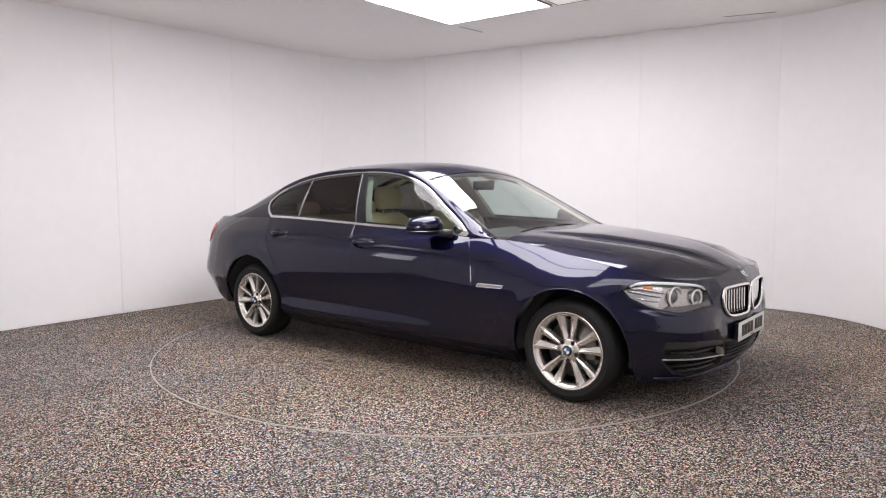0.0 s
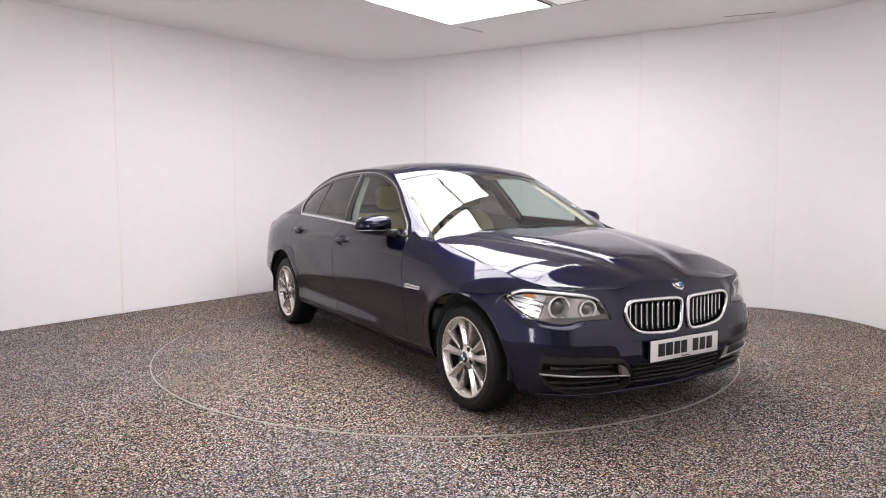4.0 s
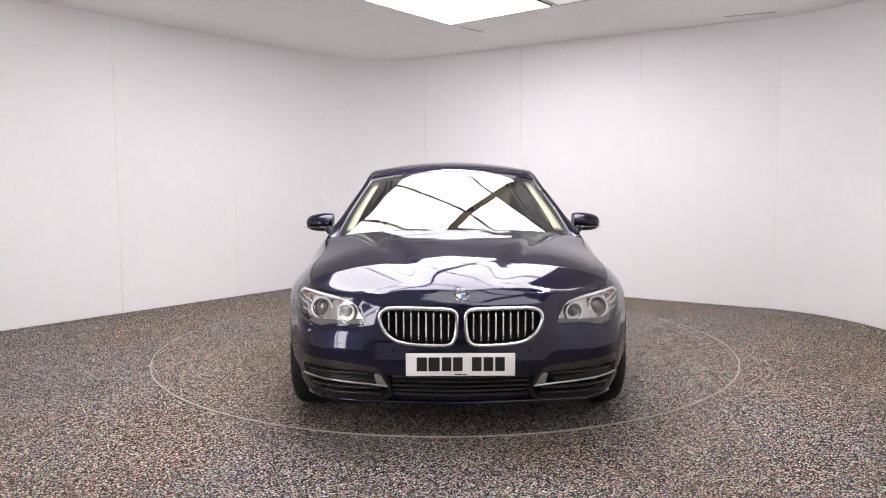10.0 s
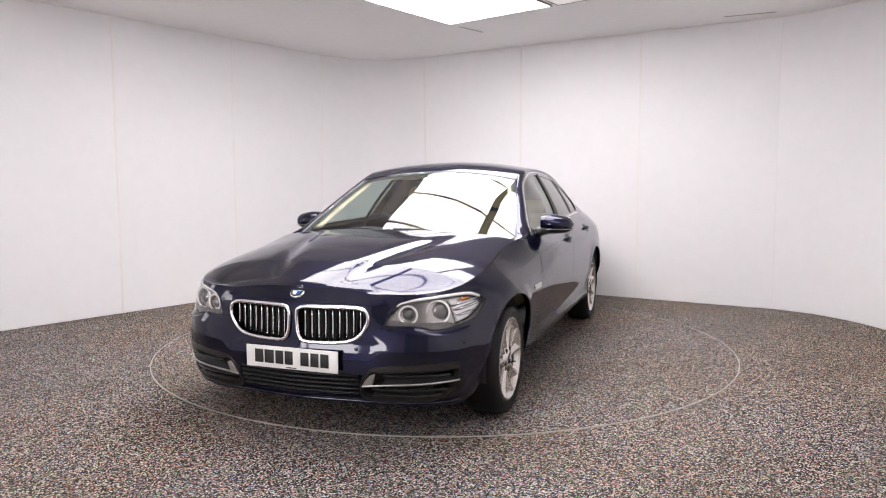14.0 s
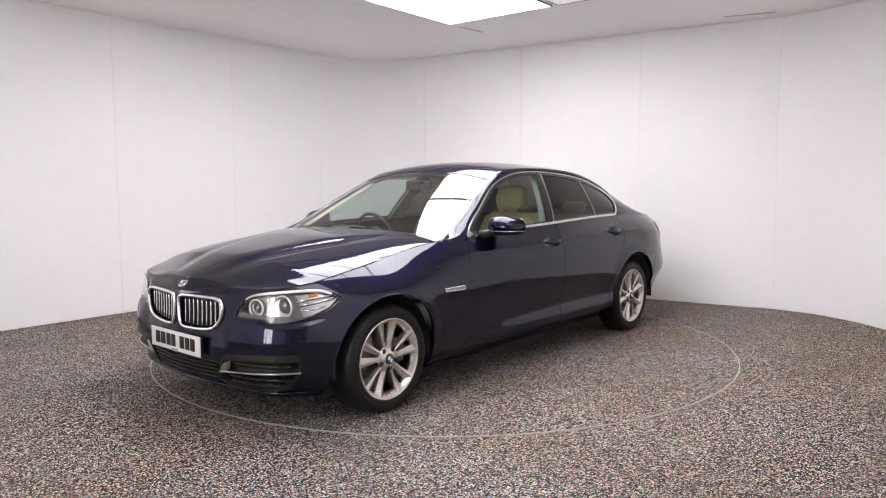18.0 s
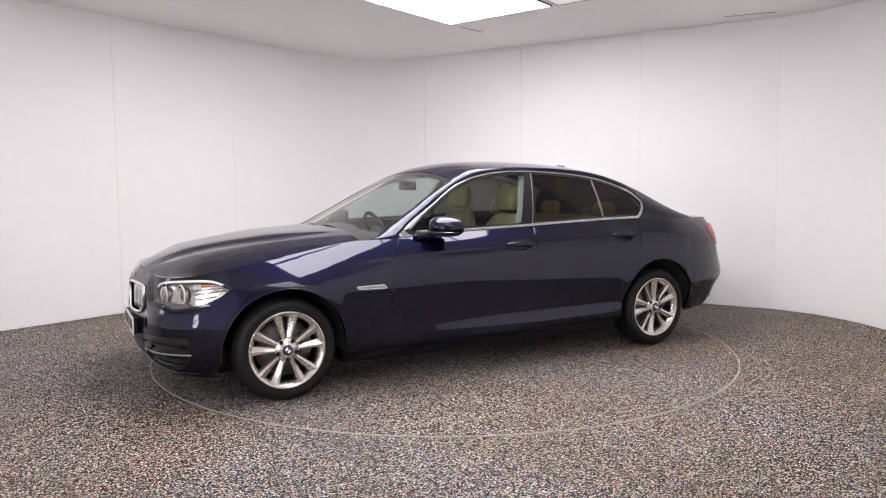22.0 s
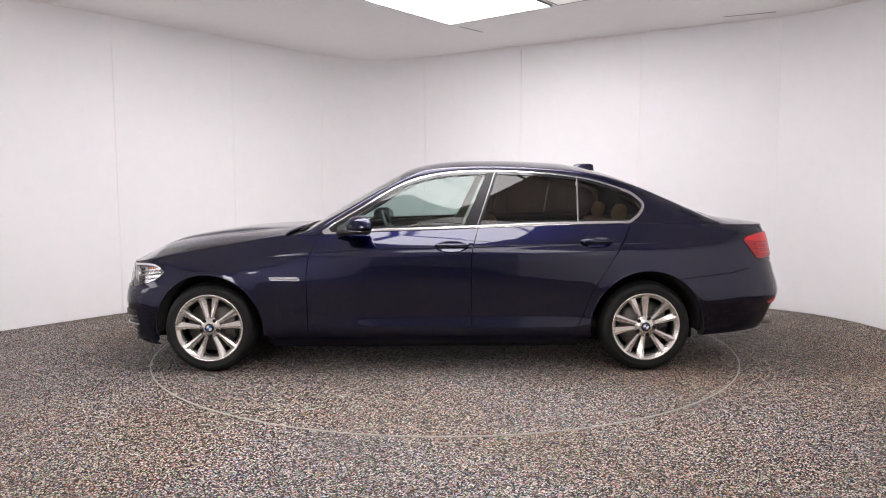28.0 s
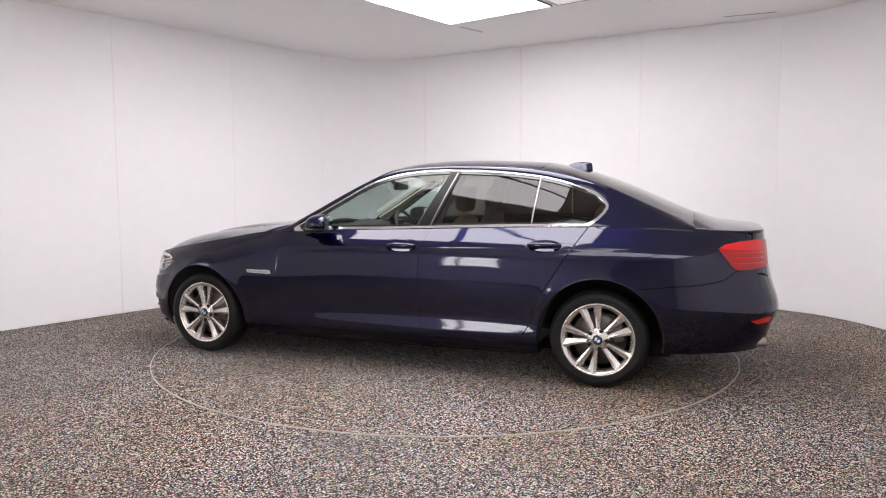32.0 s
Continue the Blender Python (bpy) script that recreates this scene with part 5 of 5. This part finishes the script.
# door mirrors
mirrors = [group("door_mirror", "navy door mirror with a black lower half") for _ in range(2)]
def mirror_skin(name, z0, z1, material, label=""):
    for k, sg in enumerate((1, -1)):
        bm = bmesh.new()
        rings = []
        N = 24
        for i in range(11):
            f = i / 10
            y = 0.868 + 0.206 * f
            e = math.sqrt(max(0.0, 1 - (2 * f - 1) ** 4)) if f > 0.5 else 1 - 0.25 * (1 - 2 * f) ** 2
            hh = (0.077 - 0.026 * f) * max(e, 0.12)
            dd = 0.088 * max(e, 0.15)
            xc = 0.435 - 0.045 * f * f
            zc = 1.002 - 0.008 * f
            ring = []
            for j in range(N):
                a = 2 * math.pi * j / N
                cx, cz = math.cos(a), math.sin(a)
                px_ = xc + dd * math.copysign(abs(cx) ** 0.72, cx) * (1.25 if cx > 0 else 0.62)
                pz_ = zc + hh * math.copysign(abs(cz) ** (0.95 if cz > 0 else 0.72), cz)
                pz_ = min(max(pz_, z0 + (0.4 * (f - 0.5)) * 0.0), z1)
                ring.append(bm.verts.new((px_, sg * y, pz_)))
            rings.append(ring)
        for a, b in zip(rings, rings[1:]):
            for j in range(N):
                bm.faces.new((a[j], a[(j + 1) % N], b[(j + 1) % N], b[j]))
        bm.faces.new(rings[0][::-1])
        bm.faces.new(rings[-1])
        bmesh.ops.remove_doubles(bm, verts=bm.verts, dist=1e-5)
        bmesh.ops.recalc_face_normals(bm, faces=bm.faces)
        ob = part(name, bm, material, mirrors[k], label)
        ob.data.set_sharp_from_angle(angle=radians(50))


mirror_skin("mirror_cap", 0.968, 1.2, PAINT)
mirror_skin("mirror_base", 0.8, 0.966, BLACK, "black plastic lower half")
rod("mirror_strip", [Vector((0.535, 0.885, 0.967)), Vector((0.532, 0.95, 0.967)), Vector((0.512, 1.025, 0.967)), Vector((0.470, 1.067, 0.967)), Vector((0.425, 1.081, 0.967))], 0.0026, SATIN, "thin silver strip", parent=mirrors, seg=6)
rod("mirror_foot", [Vector((0.60, 0.865, 0.945)), Vector((0.55, 0.885, 0.952)), Vector((0.48, 0.915, 0.955))], [0.030, 0.026, 0.024], BLACK, "black mirror foot", parent=mirrors, seg=10, flat=1.0)
for k, sg in enumerate((1, -1)):
    bm = bmesh.new()
    box(bm, (0.383, sg * 0.965, 1.0), (0.006, 0.165, 0.092), 0.002)
    part("mirror_glass", bm, CHROME_B, mirrors[k], "silvered mirror glass")

# door handles
for x0, x1, z in HANDLES:
    handles = [group("door_handle", "navy pull handle with a bright edge") for _ in range(2)]
    s0, zc0 = at_x((x0 + x1) / 2, z), z - 0.004

    def hollow(q, h):
        p0 = body(q, h)
        rho = ((q - s0) / 0.112) ** 2 + ((h - zc0) / 0.038) ** 2
        return (p0[0], p0[1] - 0.020 * max(0.0, 1 - rho) - 0.001, p0[2])
    obs = skin("handle_cup", cup_loop((x0, x1, z)), hollow, PAINT, handles[0], step=0.012, lip=0.0, mirror=True)
    obs[1].parent = handles[1]
    xs = np.linspace(x0, x1, 11)
    ln = [Vector(body(at_x(x, z), z)) + Vector((0, 0.000 + 0.024 * math.sin(math.pi * i / 10) ** 0.5, 0.002)) for i, x in enumerate(xs)]
    rod("pull_bar", ln, [0.008, 0.014, 0.0165, 0.0175, 0.018, 0.018, 0.018, 0.0175, 0.0165, 0.014, 0.008], PAINT, parent=handles, seg=12, flat=0.7)

# roof fin
bm = bmesh.new()
prof = [(-1.13, 0.000), (-1.16, 0.020), (-1.22, 0.040), (-1.275, 0.053), (-1.297, 0.052), (-1.302, 0.030), (-1.305, -0.010)]
zb = [upper(x, 0)[2] - 0.004 for x, _ in prof]
fin = []
for (x, h), b in zip(prof, zb):
    w = 0.030 * (1 - max(0.0, h) / 0.075)
    fin.append([bm.verts.new((x, 0.034 * (0.3 + 0.7 * min(1, (-1.12 - x) / 0.1)), b - 0.006)), bm.verts.new((x, w * 0.30, b + max(0.0, h) * 0.8 + 0.002)), bm.verts.new((x, 0, b + max(0.0, h) + 0.004)), bm.verts.new((x, -w * 0.30, b + max(0.0, h) * 0.8 + 0.002)), bm.verts.new((x, -0.034 * (0.3 + 0.7 * min(1, (-1.12 - x) / 0.1)), b - 0.006))])
for a, b in zip(fin, fin[1:]):
    for i in range(4):
        bm.faces.new((a[i], a[i + 1], b[i + 1], b[i]))
bm.faces.new(fin[-1])
bm.faces.new(fin[0][::-1])
bmesh.ops.recalc_face_normals(bm, faces=bm.faces)
part("roof_fin", bm, PAINT, car, "navy shark-fin aerial")

# wipers and cowl
skin("cowl", [(1.0, 0.60), (0.91, 0.60), (0.885, 0.3), (0.90, 0.0), (0.885, -0.3), (0.91, -0.60), (1.0, -0.60), (1.0, 0)], lambda x, y: (x, y, 0.935 - 0.03 * (abs(y) / 0.7) ** 2), BLACK, car, step=0.08, lip=0.01)
for pts in ([(0.950, 0.40, 0.955), (0.932, 0.30, 0.968), (0.918, 0.10, 0.985), (0.915, -0.05, 0.985)], [(0.955, -0.05, 0.965), (0.925, -0.25, 0.983), (0.915, -0.42, 0.972), (0.908, -0.50, 0.962)]):
    w = group("wiper")
    rod("wiper_arm", [Vector(q) - Vector((0, 0, 0.019)) for q in smooth_loop(pts, 12, False)], 0.007, BLACK, parent=w, both=False, seg=6)
    rod("wiper_blade", [Vector(q) + Vector((-0.015, 0, -0.010)) for q in smooth_loop(pts, 12, False)], 0.0045, DARK, parent=w, both=False, seg=6)

# ---------------- the car: cabin ----------------
GREYT = mat("grey_trim_fabric", (0.26, 0.25, 0.22), 0.8)
skin("headlining", plan_loop(0.16, -1.02, lambda x: rail_y(x) - 0.02), upper, CREAM, car, "cream headlining", step=0.08, rise=-0.035, lip=0)
rl2 = [(-x, 0.15) for x in np.linspace(0.86, -1.5, 40)] + [(-x, 1.0) for x in np.linspace(-1.5, 0.70, 40)]
skin("pillar_trim", rl2, pillar, CREAM, car, "cream pillar trim", step=0.06, rise=-0.028, lip=0, mirror=True, flip=True)
dt = sx([(x, edge_z(x) - 0.004) for x in np.linspace(0.70, -1.38, 30)] + [(-1.1, 0.35), (0.75, 0.30)])
skin("door_trim", dt, body, DASH, car, "dark door trim", step=0.10, rise=-0.075, lip=0, mirror=True)
bt = [(b_front(0.99) + 0.03, 0.985), (b_front(1.35) + 0.03, 1.35), (b_rear(1.35) - 0.03, 1.35), (b_rear(0.99) - 0.03, 0.985)]
skin("pillar_inside", bt, side_glass, GREYT, car, "grey inner pillar", step=0.06, rise=-0.03, lip=0.02, mirror=True, flip=True)
bm = bmesh.new()
box(bm, (-0.25, 0, 0.30), (2.2, 1.55, 0.06), 0.02)
part("cabin_floor", bm, DASH, car)


def lump(bm, rows, n=20):
    """A rounded form through stacked oval sections: (centre, half x, half y, squareness) rows."""
    rings = []
    for c, hx, hy, k, tilt in rows:
        ring = []
        for j in range(n):
            a = 2 * math.pi * j / n
            dx = hx * math.copysign(abs(math.cos(a)) ** k, math.cos(a))
            dy = hy * math.copysign(abs(math.sin(a)) ** k, math.sin(a))
            ring.append(bm.verts.new((c[0] + dx * math.cos(tilt), c[1] + dy, c[2] + dx * math.sin(tilt))))
        rings.append(ring)
    for a, b in zip(rings, rings[1:]):
        for j in range(n):
            bm.faces.new((a[j], a[(j + 1) % n], b[(j + 1) % n], b[j]))
    bm.faces.new(rings[0][::-1])
    bm.faces.new(rings[-1])
    bmesh.ops.recalc_face_normals(bm, faces=bm.faces)


def seat(x, y, name="front_seat", w=0.25):
    st = group(name, "cream leather seat with headrest")
    bm = bmesh.new()
    lump(bm, [((x + 0.22, y, 0.36), 0.22, w, 0.5, 0), ((x + 0.23, y, 0.46), 0.27, w + 0.01, 0.5, 0.05), ((x + 0.23, y, 0.53), 0.26, w, 0.5, 0.08), ((x + 0.23, y, 0.56), 0.20, w * 0.75, 0.6, 0.08)])
    part("seat_cushion", bm, LEATHER, st)
    bm = bmesh.new()
    lump(bm, [((x, y, 0.48), 0.09, w, 0.6, 0), ((x - 0.05, y, 0.65), 0.085, w + 0.015, 0.55, 0), ((x - 0.11, y, 0.82), 0.08, w + 0.01, 0.55, 0), ((x - 0.155, y, 0.95), 0.068, w - 0.01, 0.6, 0), ((x - 0.18, y, 1.02), 0.052, w - 0.06, 0.7, 0), ((x - 0.185, y, 1.045), 0.025, w - 0.11, 0.7, 0)])
    part("seat_back", bm, LEATHER, st)
    bm = bmesh.new()
    lump(bm, [((x - 0.175, y, 1.075), 0.030, 0.10, 0.6, 0), ((x - 0.170, y, 1.10), 0.050, 0.130, 0.6, 0), ((x - 0.175, y, 1.17), 0.055, 0.138, 0.6, 0), ((x - 0.19, y, 1.23), 0.045, 0.125, 0.6, 0), ((x - 0.195, y, 1.255), 0.02, 0.09, 0.7, 0)])
    part("headrest", bm, LEATHER, st)
    for dy in (-0.06, 0.06):
        bm = bmesh.new()
        tube(bm, [(x - 0.178, y + dy, 1.03), (x - 0.174, y + dy, 1.10)], 0.006, 8)
        part("headrest_post", bm, CHROME, st)
    return st


seat(-0.27, 0.37)
seat(-0.27, -0.37)
rs = group("rear_seat", "cream leather rear bench")
bm = bmesh.new()
lump(bm, [((-0.98, 0, 0.36), 0.25, 0.62, 0.4, 0), ((-0.98, 0, 0.50), 0.27, 0.64, 0.4, 0.05), ((-0.98, 0, 0.55), 0.22, 0.58, 0.5, 0.05)])
part("bench_cushion", bm, LEATHER, rs)
bm = bmesh.new()
lump(bm, [((-1.22, 0, 0.48), 0.10, 0.62, 0.4, 0), ((-1.30, 0, 0.75), 0.09, 0.64, 0.4, 0), ((-1.38, 0, 0.96), 0.07, 0.60, 0.5, 0), ((-1.40, 0, 1.0), 0.03, 0.52, 0.6, 0)])
part("bench_back", bm, LEATHER, rs)
for y in (-0.36, 0.36):
    bm = bmesh.new()
    lump(bm, [((-1.42, y, 1.0), 0.03, 0.10, 0.6, 0), ((-1.42, y, 1.05), 0.045, 0.125, 0.6, 0), ((-1.43, y, 1.10), 0.035, 0.115, 0.6, 0), ((-1.43, y, 1.12), 0.015, 0.08, 0.7, 0)])
    part("rear_headrest", bm, LEATHER, rs)
bm = bmesh.new()
box(bm, (-1.72, 0, 0.985), (0.55, 1.22, 0.04), 0.015)
part("parcel_shelf", bm, DASH, car)
# dashboard, wheel, inner mirror
bm = bmesh.new()
prof = [(0.92, 0.60), (0.93, 0.915), (0.86, 0.935), (0.70, 0.945), (0.58, 0.925), (0.52, 0.87), (0.55, 0.74), (0.62, 0.60)]
ends = []
for y in np.linspace(-0.74, 0.74, 17):
    hood = 0.035 * math.exp(-((y + 0.37) / 0.17) ** 4)
    ends.append([bm.verts.new((x - (0.03 if 0.5 < x < 0.6 else 0) * hood / 0.035, y, z - 0.05 * (abs(y) / 0.74) ** 3 + (hood if 0.55 < x < 0.75 else 0))) for x, z in prof])
for a, b in zip(ends, ends[1:]):
    for i in range(len(prof)):
        j = (i + 1) % len(prof)
        bm.faces.new((a[i], a[j], b[j], b[i]))
bmesh.ops.recalc_face_normals(bm, faces=bm.faces)
part("dashboard", bm, DASH, car, "dark soft dashboard")
sw = group("steering_wheel", "black three-spoke steering wheel")
mw = Matrix.Translation((0.33, -0.37, 0.875)) @ Matrix.Rotation(radians(-66), 4, "Y")
rod("wheel_rim", [mw @ Vector((0.185 * math.cos(a), 0.185 * math.sin(a), 0)) for a in np.linspace(0, 2 * math.pi, 41)[:-1]], 0.015, BLACK, closed=True, parent=sw, both=False, up=tuple(mw.to_3x3() @ Vector((0, 0, 1))))
bm = bmesh.new()
revolve(bm, [(0.0, 0.03), (0.06, 0.026), (0.075, 0.010), (0.07, -0.03), (0.0, -0.05)], 28, "z", mw)
bmesh.ops.remove_doubles(bm, verts=bm.verts, dist=1e-5)
part("wheel_boss", bm, BLACK, sw)
for a in (radians(90), radians(-90), radians(180)):
    rod("wheel_spoke", [mw @ Vector((0.06 * math.cos(a), 0.06 * math.sin(a), 0)), mw @ Vector((0.18 * math.cos(a), 0.18 * math.sin(a), 0))], 0.014, GREYP, parent=sw, both=False, seg=8)
im = group("inner_mirror", "dark rear-view mirror")
bm = bmesh.new()
box(bm, (0.235, -0.01, 1.262), (0.035, 0.25, 0.070), 0.015)
part("mirror_case", bm, BLACK, im)
rod("mirror_stem", [Vector((0.245, 0, 1.275)), Vector((0.262, 0, 1.296))], 0.016, BLACK, parent=im, both=False)
bm = bmesh.new()
box(bm, (0.270, 0, 1.288), (0.06, 0.10, 0.030), 0.012, seg=2)
part("sensor_case", bm, BLACK, im)
for y in (-0.37, 0.37):
    bm = bmesh.new()
    box(bm, (0, 0, 0), (0.16, 0.32, 0.018), 0.008, Matrix.Translation((0.07, 0.92 * y, 1.335)) @ Matrix.Rotation(radians(16), 4, "Y"))
    part("sun_visor", bm, CREAM, car, "folded cream sun visor")


# parking sensors and covers on the front bumper
for y, z in ((0.335, 0.470), (0.815, 0.500)):
    for sg in (1, -1):
        s0 = at_y(y, z) * sg
        p0, n, a, b = frame_at(s0, z)
        bm = bmesh.new()
        revolve(bm, [(0.0, 0.0006), (0.0085, 0.0006), (0.010, 0.0), (0.010, -0.004)], 20, "z", Matrix.Translation(p0) @ n.to_track_quat("Z", "Y").to_matrix().to_4x4())
        bmesh.ops.remove_doubles(bm, verts=bm.verts, dist=1e-5)
        part("parking_sensor", bm, PAINT, car)
hook = [(-a, b) for a, b in sy([(0.40, 0.445), (0.465, 0.448), (0.470, 0.392), (0.412, 0.385)])]
skin("tow_cover", hook, body, PAINT, car, step=0.03, rise=0.0015, lip=0.004)
wash = sy([(0.60, 0.533), (0.69, 0.538), (0.685, 0.508), (0.61, 0.503)])
skin("washer_cover", wash, body, PAINT, car, step=0.03, rise=0.0015, lip=0.004, mirror=True)


# cream trim inside the windscreen pillars
xs = np.linspace(0.77, 0.20, 20)
pt = [(x, rail_y(x) - 0.085 + 0.03 * (0.84 - x)) for x in xs] + [(x, rail_y(x) - 0.018) for x in xs[::-1]]
skin("pillar_trim", pt, upper, CREAM, car, "cream inner pillar trim", step=0.04, lip=0.012, rise=-0.030, mirror=True)
def motions():
    turn = [(0, -38.76), (1, -43.07), (2, -48.05), (3, -53.25), (4, -58.40), (5, -63.50), (6, -68.68), (7, -73.82), (8, -79.04), (9, -84.25), (10, -89.50), (11, -94.70), (12, -99.88), (13, -105.05),
            (14, -110.25), (15, -115.36), (16, -120.53), (17, -125.70), (18, -130.80), (19, -135.95), (20, -140.91), (21, -145.89), (22, -150.81), (23, -155.76), (24, -160.65), (25, -165.63),
            (26, -170.40), (27, -175.05), (28, -179.77), (29, -184.72), (30, -189.75), (31, -194.79), (32, -199.90)]
    walk(turntable, [(t, pose(0, 0, 0, 0, 0, a)) for t, a in turn])
    walk(car, [(t, pose(0, 0, 0, 0, 0, a) @ pose(0.1195, 0.0593, 0.004)) for t, a in turn])


motions()
